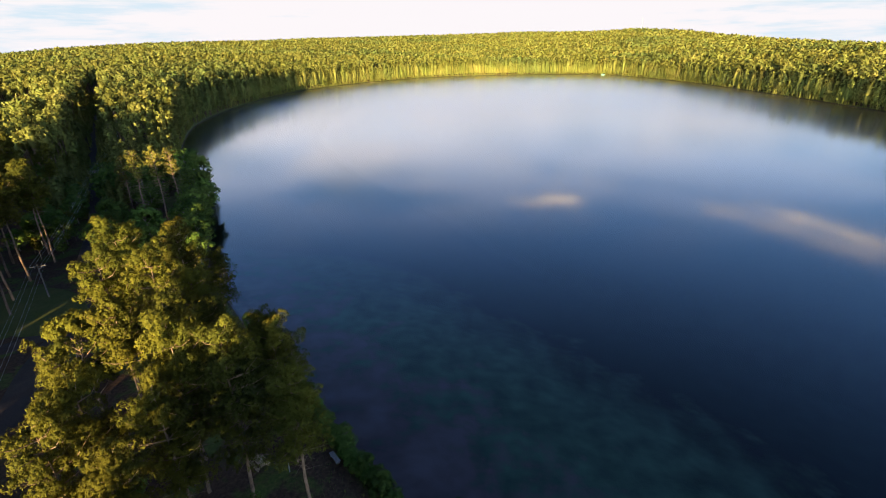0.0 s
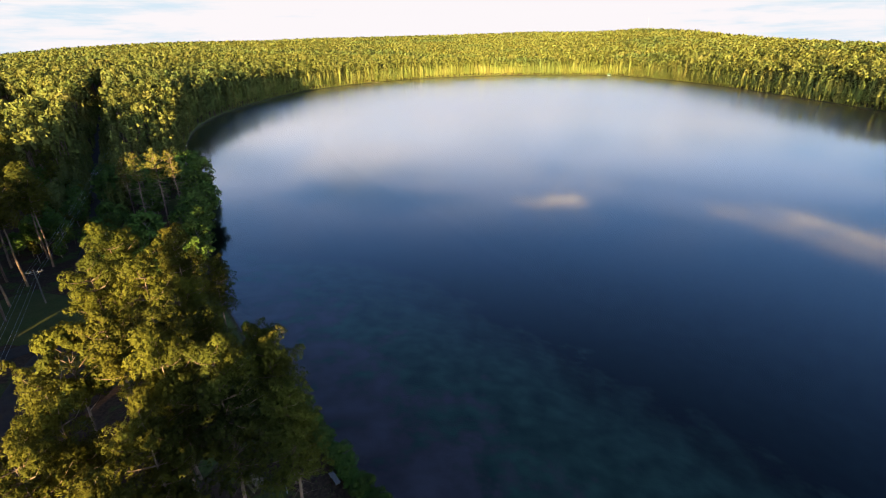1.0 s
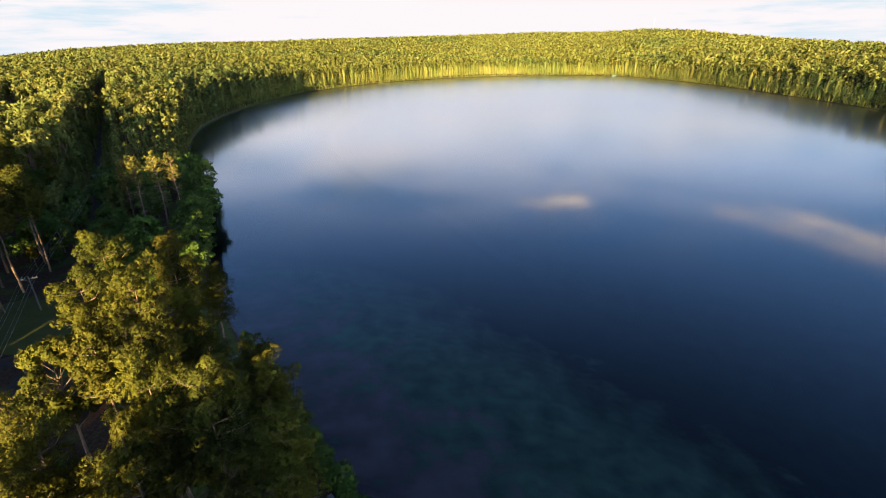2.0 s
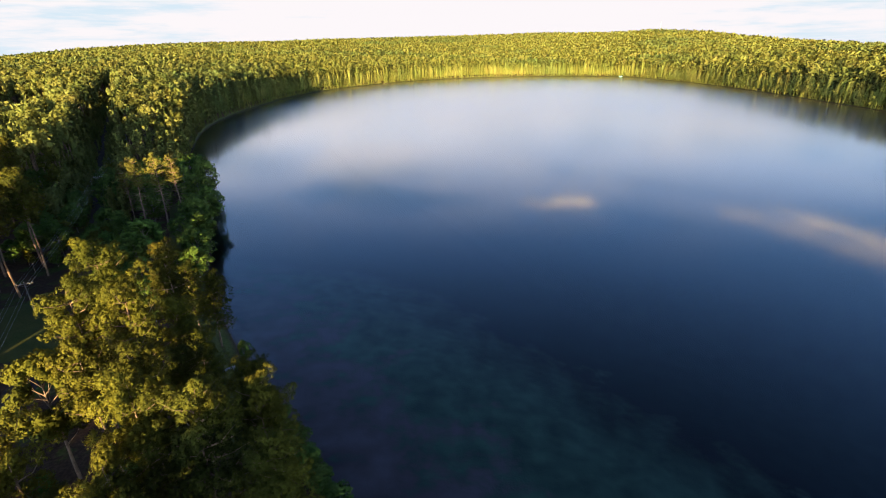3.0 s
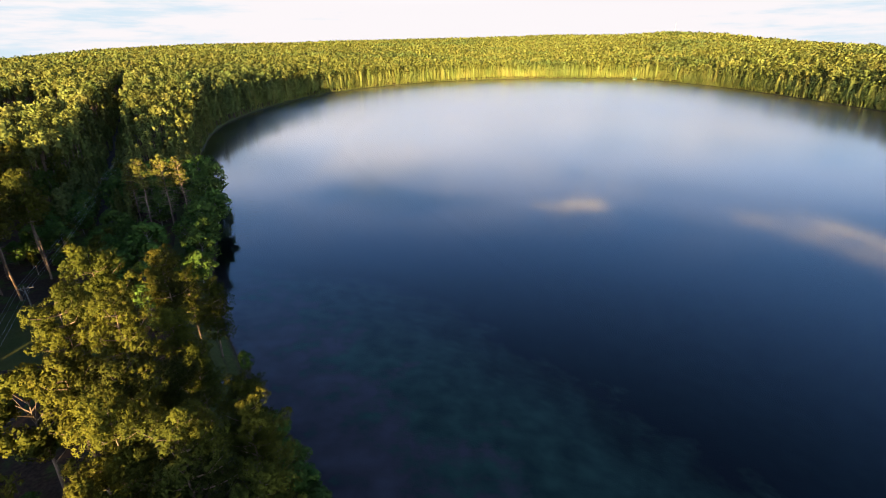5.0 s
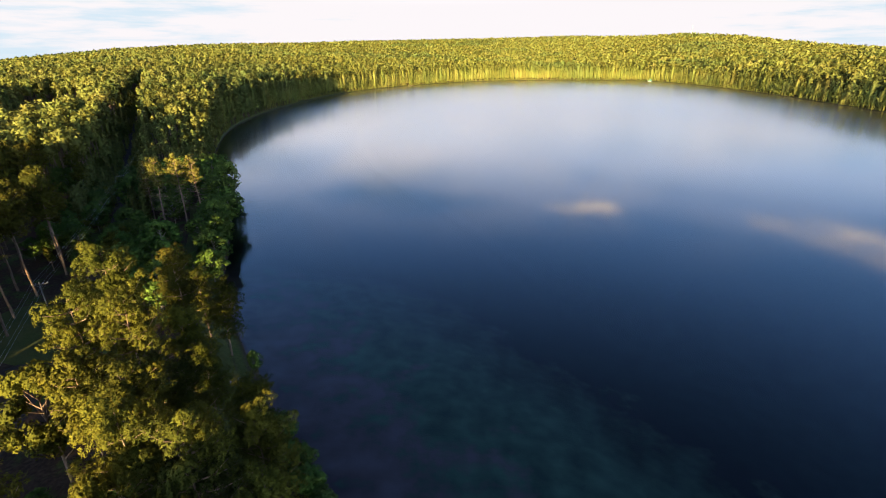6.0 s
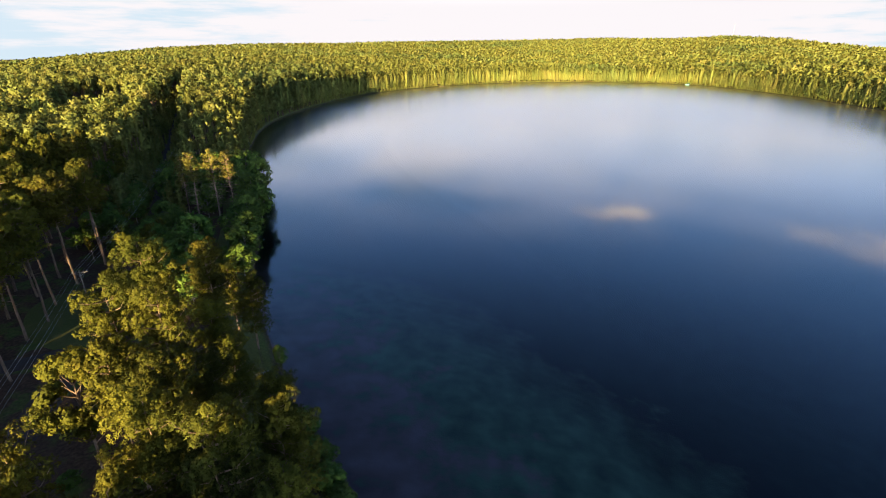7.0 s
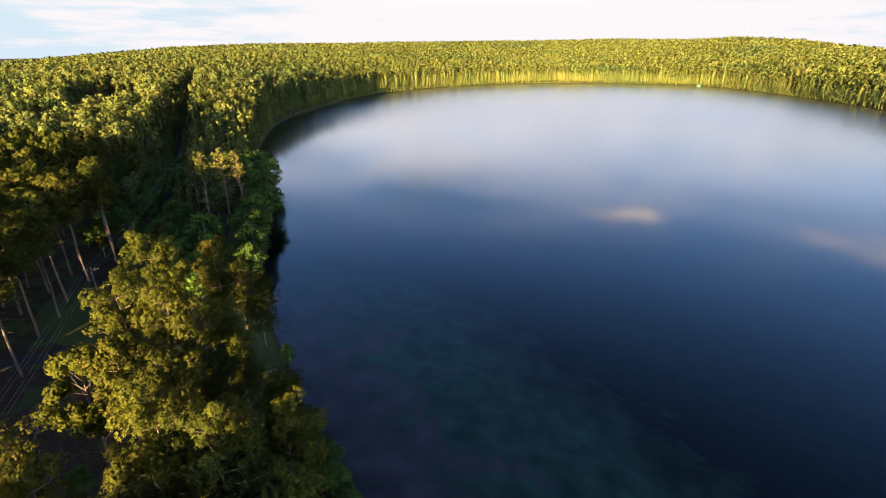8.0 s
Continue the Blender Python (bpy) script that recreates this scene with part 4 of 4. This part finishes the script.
    # unseen trees added south of the near stand and west of the road, to shade its lower parts
    for x0, x1, y0, y1, step in ((-22.3, -5, -62, -24, 4.8), (-150, -62, -50, 62, 6.2), (-58, -22.3, -62, 3, 5.4)):
        gx, gy = jittered(x0, x1, y0, y1, step)
        ok = open_ground(gx, gy, 4.5, 1.5) & clear_of(gx, gy, 4.0) & ((gx > -60) | (np.degrees(np.arctan2(gx, gy)) < -64))
        gx, gy = gx[ok], gy[ok]
        V.append(scatter(EDGE, gx, gy, ground_height(gx, gy) - 0.2, np.where(gx > -22.5, (19.0 + (37 - gy) * math.tan(_el)) / 20.5, 0.80) * rng.uniform(0.97, 1.03, len(gx)), rng))
    # saplings added under the pines west of the road to cover sunlit ground
    gx, gy = jittered(-232, -138, 140, 256, 5.6)
    ok = open_ground(gx, gy, 6.0, 8.0) & (gx < np.interp(gy, ROAD_LINE[:, 1], ROAD_LINE[:, 0]))
    gx, gy = gx[ok], gy[ok]
    V.append(scatter(EDGE, gx, gy, ground_height(gx, gy) - 0.2, rng.uniform(0.25, 0.5, len(gx)), rng))
    # dark saplings and brush on the verges of the road through the woods
    arc = np.concatenate([[0], np.cumsum(np.linalg.norm(np.diff(ROAD_LINE, axis=0), axis=1))])
    for side in (-1, 1):
        s = np.arange(0, arc[-1] - 4, 1.0)
        s = s + rng.uniform(-0.5, 0.5, len(s))
        x, y = np.interp(s, arc, ROAD_LINE[:, 0]), np.interp(s, arc, ROAD_LINE[:, 1])
        tx, ty = np.interp(s + 2, arc, ROAD_LINE[:, 0]) - x, np.interp(s + 2, arc, ROAD_LINE[:, 1]) - y
        off = side * rng.uniform(1.4, 9.0, len(s)) / (np.hypot(tx, ty) + 1e-6)
        ok = (y > 128) & (y < 430)
        x, y, q = (x - ty * off)[ok], (y + tx * off)[ok], np.abs(off * 2)[ok]
        V.append(scatter(EDGE, x, y, ground_height(x, y) - 0.2, rng.uniform(0.20, 0.32, len(x)) + 0.03 * q, rng))
    # the outermost rows, leaning out over the waterline
    arc = np.concatenate([[0], np.cumsum(np.linalg.norm(np.diff(SHORE_LINE, axis=0), axis=1))])
    for back, gap, lo, hi in ((0.5, 1.2, 0.10, 0.30), (2.8, 2.7, 0.62, 0.95), (5.5, 3.2, 0.82, 1.02)):
        s = np.arange(0, arc[-1], gap) + rng.uniform(-0.8, 0.8, int(np.ceil(arc[-1] / gap)))
        x, y = np.interp(s, arc, SHORE_LINE[:, 0]), np.interp(s, arc, SHORE_LINE[:, 1])
        tx, ty = np.interp(s + 2, arc, SHORE_LINE[:, 0]) - x, np.interp(s + 2, arc, SHORE_LINE[:, 1]) - y
        ln = np.hypot(tx, ty) + 1e-6
        off = back + rng.uniform(-0.6, 0.9, len(s))
        x, y = x - ty / ln * off, y + tx / ln * off
        if shore_dist(x[40:41], y[40:41])[0] < 0:
            x, y = x + 2 * ty / ln * off, y - 2 * tx / ln * off
        az = np.degrees(np.arctan2(x, y))
        ok = (y > 158) & (az > -62) & (az < 48) & (shore_dist(x, y) > 0.3)
        x, y = x[ok], y[ok]
        low = np.where(x < 0, np.interp(y, [170, 225, 300], [0.5, 0.62, 1.0]), 1.0)
        for sel, tt in ((np.hypot(x, y) < 480, EDGE), (np.hypot(x, y) >= 480, RIM)):
            p, q = x[sel], y[sel]
            V.append(scatter(tt, p, q, ground_height(p, q) - 0.3, rng.uniform(lo, hi, len(p)) * low[sel], rng))
    V = np.concatenate(V)
    F = np.arange(len(V)).reshape(-1, 3)
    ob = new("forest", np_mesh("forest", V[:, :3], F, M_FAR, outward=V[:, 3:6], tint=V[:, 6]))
    tagged(ob, "golden-lit mixed pine forest rolling over low hills", "forest", kind="stuff")
    # a tapering stem under each head
    S = np.concatenate(stems)
    n = len(S)
    a = np.arange(3) * 2 * math.pi / 3
    foot = np.stack([S[:, 0:1] + 0.24 * np.cos(a), S[:, 1:2] + 0.24 * np.sin(a), np.repeat(S[:, 2:3], 3, axis=1)], -1)
    head = np.stack([S[:, 0:1] + 0.12 * np.cos(a), S[:, 1:2] + 0.12 * np.sin(a), np.repeat(S[:, 2:3] + 15.5 * S[:, 3:4], 3, axis=1)], -1)
    P = np.concatenate([foot, head], axis=1).reshape(-1, 3)
    k = np.arange(3)
    quad = np.stack([k, (k + 1) % 3, (k + 1) % 3 + 3, k + 3], -1)
    F = (np.arange(n)[:, None, None] * 6 + quad[None]).reshape(-1, 4)
    tagged(part("trunks", np_mesh("trunks", P, F, M_BARK, True), ob, "slender brown trunks under the canopy"), kind="stuff")


far_forest()


# ---------------------------------------------------------------- the clearing
def grass_island():
    a = np.linspace(0, 2 * np.pi, 48, endpoint=False)
    rings = []
    for s, z in ((1.0, 0.0), (0.96, 0.09), (0.6, 0.14), (0.25, 0.16)):
        px = -75.2 + s * (7.6 * np.cos(a) * 0.55 - 14.5 * np.sin(a) * 0.835) * 0.9
        py = 76.8 + s * (7.6 * np.cos(a) * 0.835 + 14.5 * np.sin(a) * 0.55) * 0.9
        rings.append(np.column_stack([px, py, ground_height(px, py) + z]))
    n = len(a)
    V = np.concatenate(rings + [[[-75.2, 76.8, 1.47]]])
    i = np.arange(n)
    k = (i + 1) % n
    F = [np.concatenate([np.stack([q * n + i, q * n + k, (q + 1) * n + k, (q + 1) * n + i], -1) for q in range(3)]),
         np.stack([3 * n + i, 3 * n + k, np.full(n, 4 * n)], -1)]
    ob = new("lawn", np_mesh("lawn", V, F, M_LAWN, True))
    tagged(ob, "mown green grass island beside the road", "lawn", kind="structure")


grass_island()


# ---------------------------------------------------------------- power line
def utility_pole(x, y, height, turn):
    z = float(ground_height(np.array([x]), np.array([y]))[0])
    root = new("utility_pole")
    root.matrix_basis = pose(x, y, z, 0, 0, turn)
    zs = np.linspace(-0.5, height, 6)
    part("pole", np_mesh("pole", *tube(np.column_stack([zs * 0.002, zs * 0, zs]), np.interp(zs, [0, height], [0.16, 0.10]), 10), M_POLE, True), root)
    bm = bmesh.new()
    box(bm, (2.5, 0.10, 0.13), pose(0, 0.14, height - 0.5), 0.012)
    arm = part("crossarm", bm_mesh("crossarm", bm, M_POLE), root)
    for s in (-1, 1):
        v = tube([(s * 0.75, 0.14, height - 0.56), (0, 0.10, height - 1.2)], [0.02, 0.02], 6)
        part("brace", np_mesh("brace", *v, M_STEEL, True), root)
    for s in (-1.12, -0.55, 0.55, 1.12):
        pts = [(s, 0.14, height - 0.43 + q) for q in (0, 0.05, 0.06, 0.12, 0.13, 0.19, 0.22)]
        part("insulator", np_mesh("insulator", *tube(pts, [0.02, 0.02, 0.055, 0.05, 0.045, 0.04, 0.005], 8), M_GLASS, True), arm)
    tagged(root, "weathered wooden utility pole with a single crossarm", "utility pole", "poles along the road")
    m = root.matrix_basis
    return [m @ Vector((s, 0.14, height - 0.22)) for s in (-1.12, -0.55, 0.55, 1.12)]


POLES = [utility_pole(x, y, h, a) for x, y, h, a in ((-42.0, 25.0, 8.6, 31), (-76.5, 81.6, 7.1, 30), (-112.5, 152.0, 8.6, 28), (-150.0, 224.0, 8.6, 28))]
for _w in range(4):
    pts, rr = [], []
    for _a, _b in zip(POLES[:-1], POLES[1:]):
        for _k in range(13):
            _t = _k / 12
            p = _a[_w].lerp(_b[_w], _t)
            pts.append((p.x, p.y, p.z - 4 * 0.9 * _t * (1 - _t)))
    keep = [0] + [i for i in range(1, len(pts)) if (Vector(pts[i]) - Vector(pts[i - 1])).length > 0.05]
    pts = [pts[i] for i in keep]
    ob = new("power_line", np_mesh("power_line", *tube(pts, [0.010] * len(pts), 5), M_WIRE, True))
    tagged(ob, "thin grey overhead electric wire strung between poles", "power line", "wires of the power line")


# ---------------------------------------------------------------- picnic ground
def picnic_table(x, y, turn):
    z = float(ground_height(np.array([x]), np.array([y]))[0])
    root = new("picnic_table")
    root.matrix_basis = pose(x, y, z, 0, 0, turn)
    for i in range(5):
        bm = bmesh.new()
        box(bm, (2.1, 0.135, 0.04), pose(0, (i - 2) * 0.148, 0.74), 0.006)
        part("tabletop_plank", bm_mesh("tabletop_plank", bm, M_TABLE), root)
    for s in (-1, 1):
        for k in (0, 1):
            bm = bmesh.new()
            box(bm, (2.1, 0.135, 0.04), pose(0, s * (0.60 + 0.148 * k), 0.44), 0.006)
            part("seat_plank", bm_mesh("seat_plank", bm, M_TABLE), root)
        bm = bmesh.new()
        box(bm, (0.045, 1.50, 0.09), pose(s * 0.72, 0, 0.375), 0.004)
        part("seat_bearer", bm_mesh("seat_bearer", bm, M_TABLE), root)
        bm = bmesh.new()
        box(bm, (0.045, 0.70, 0.09), pose(s * 0.72, 0, 0.675), 0.004)
        part("top_bearer", bm_mesh("top_bearer", bm, M_TABLE), root)
        for q in (-1, 1):
            bm = bmesh.new()
            box(bm, (0.045, 0.09, 0.83), pose(s * 0.765, q * 0.42, 0.36, q * 28), 0.004)
            part("leg", bm_mesh("leg", bm, M_TABLE), root)
    tagged(root, "weathered brown wooden picnic table on bare needle-covered ground", "picnic table")


def bench(x, y, turn):
    z = float(ground_height(np.array([x]), np.array([y]))[0])
    root = new("bench")
    root.matrix_basis = pose(x, y, z, 0, 0, turn)
    for i in range(3):
        bm = bmesh.new()
        box(bm, (1.9, 0.17, 0.045), pose(0, (i - 1) * 0.185, 0.46), 0.006)
        part("seat_plank", bm_mesh("seat_plank", bm, M_GREY), root)
    for s in (-1, 1):
        bm = bmesh.new()
        box(bm, (0.09, 0.46, 0.50), pose(s * 0.66, 0, 0.19), 0.006)
        part("leg", bm_mesh("leg", bm, M_GREY), root)
    tagged(root, "low silver-grey plank bench on the grassy bank facing the lake", "bench", "benches on the bank")


picnic_table(-21.3, 40.4, -43.2)
bench(-34.4, 66.4, 40.6)
bench(-12.9, 41.2, -51.3)


def wooden_post(x, y, h, lean):
    z = float(ground_height(np.array([x]), np.array([y]))[0])
    bm = bmesh.new()
    box(bm, (0.12, 0.12, h + 0.3), pose(0, 0, h / 2 - 0.15), 0.02)
    ob = new("wooden_post", bm_mesh("wooden_post", bm, M_GREY))
    ob.matrix_basis = pose(x, y, z, lean, 0, 30)
    tagged(ob, "short pale grey wooden post beside the picnic table", "post")


wooden_post(-17.6, 39.4, 1.4, 4)


# ---------------------------------------------------------------- far shore
def covered_pontoon(x, y, turn):
    root = new("pontoon_boat")
    root.matrix_basis = pose(x, y, 0, 0, 0, turn)
    for s in (-1, 1):
        v = tube([(-3.2, s * 0.9, 0.12), (-2.9, s * 0.9, 0.1), (2.6, s * 0.9, 0.1), (3.3, s * 0.9, 0.3)], [0.08, 0.3, 0.3, 0.06], 10)
        part("float", np_mesh("float", *v, M_STEEL, True), root)
    bm = bmesh.new()
    box(bm, (6.2, 2.5, 0.12), pose(0, 0, 0.46), 0.03)
    part("deck", bm_mesh("deck", bm, M_TABLE), root)
    for s in (-1, 1):
        bm = bmesh.new()
        box(bm, (5.6, 0.06, 0.62), pose(0, s * 1.15, 0.84), 0.02)
        part("side_panel", bm_mesh("side_panel", bm, M_TEAL), root)
        for q in (-1, 1):
            v = tube([(q * 1.7, s * 1.1, 0.5), (q * 1.5, s * 1.1, 2.4)], [0.03, 0.03], 6)
            part("post", np_mesh("post", *v, M_STEEL, True), root)
    bm = bmesh.new()
    box(bm, (4.2, 2.6, 0.10), pose(0, 0, 2.45), 0.04)
    part("canopy", bm_mesh("canopy", bm, M_TEAL), root)
    tagged(root, "teal-canopied pontoon boat moored at the far shore", "boat")


covered_pontoon(256.5, 795.0, 155)


def dock(x, y, turn, length):
    root = new("dock")
    root.matrix_basis = pose(x, y, 0, 0, 0, turn)
    n = int(length / 0.42)
    bm = bmesh.new()
    box(bm, (0.38, 2.2, 0.06), Matrix(), 0.008)
    me = bm_mesh("plank", bm, M_SAND)
    for i in range(n):
        p = part("plank", me, root)
        p.matrix_basis = pose((i - n / 2) * 0.42, 0, 0.55)
    for i in range(4):
        for s in (-1, 1):
            q = (i / 3 - 0.5) * (length - 0.6)
            v = tube([(q, s * 1.0, -0.9), (q, s * 1.0, 0.85)], [0.08, 0.08], 8)
            part("pile", np_mesh("pile", *v, M_POLE, True), root)
    tagged(root, "pale plank dock at the foot of the far woods", "dock", "docks on the far shore")


dock(-96.0, 706.5, 50, 10)
dock(-157.5, 593.0, 70, 6)


def radio_mast():
    D, az = 1840.0, radians(21.15)
    x, y = D * math.sin(az), D * math.cos(az)
    z = float(ground_height(np.array([x]), np.array([y]))[0])
    root = new("radio_mast")
    root.matrix_basis = pose(x, y, z)
    top = 45 + D * math.tan(radians(2.25)) - z
    legs = [(1.1 * math.cos(a), 1.1 * math.sin(a)) for a in (0.3, 2.394, 4.489)]
    for lx, ly in legs:
        part("leg", np_mesh("leg", *tube([(lx, ly, -1), (lx * 0.35, ly * 0.35, top)], [0.10, 0.07], 6), M_STEEL, True), root)
    n = int(top / 3)
    pieces = []
    for i in range(n):
        z0, z1 = i * 3.0, i * 3.0 + 3.0
        k0, k1 = 1 - 0.65 * z0 / top, 1 - 0.65 * min(z1, top) / top
        for q in range(3):
            a, b = legs[q], legs[(q + 1) % 3]
            pieces.append(tube([(a[0] * k0, a[1] * k0, z0), (b[0] * k1, b[1] * k1, min(z1, top))], [0.05, 0.05], 4))
    tagged(part("lattice", np_mesh("lattice", *join(pieces), M_STEEL, True), root), kind="stuff")
    part("antenna", np_mesh("antenna", *tube([(0, 0, top - 0.5), (0, 0, top + 5)], [0.12, 0.06], 6), M_STEEL, True), root)
    tagged(root, "thin grey lattice radio mast on the wooded hill", "mast")


radio_mast()


# ---------------------------------------------------------------- grass and reeds on the near bank and the lawn
def blades(name, x, y, tall, material, label):
    rng = np.random.default_rng(17)
    n = len(x)
    z = ground_height(x, y)
    a = rng.uniform(0, 2 * np.pi, n)
    w = rng.uniform(0.03, 0.07, n)
    h = tall * rng.uniform(0.5, 1.4, n)
    lx, ly = rng.normal(0, 0.25, n) * h, rng.normal(0, 0.25, n) * h
    V = np.stack([np.stack([x - np.cos(a) * w, y - np.sin(a) * w, z - 0.05], -1), np.stack([x + np.cos(a) * w, y + np.sin(a) * w, z - 0.05], -1),
                  np.stack([x + lx, y + ly, z + h], -1)], 1).reshape(-1, 3)
    ob = new(name, np_mesh(name, V, np.arange(len(V)).reshape(-1, 3), material))
    tagged(ob, label, "grass", kind="stuff")


def bank_grass():
    rng = np.random.default_rng(23)
    x = rng.uniform(-95, -2, 60000)
    y = rng.uniform(30, 165, 60000)
    near = np.abs(x - np.interp(y, SHORE_LINE[:120, 1], SHORE_LINE[:120, 0])) < 14
    x, y = x[near], y[near]
    sd = shore_dist(x, y)
    ok = (sd > 0.05) & (sd < 9.5) & (rng.uniform(size=len(x)) < 1.1 - sd * 0.06)
    blades("bank_grass", x[ok], y[ok], 0.38, M_LAWN, "long green grass along the lake bank")


bank_grass()
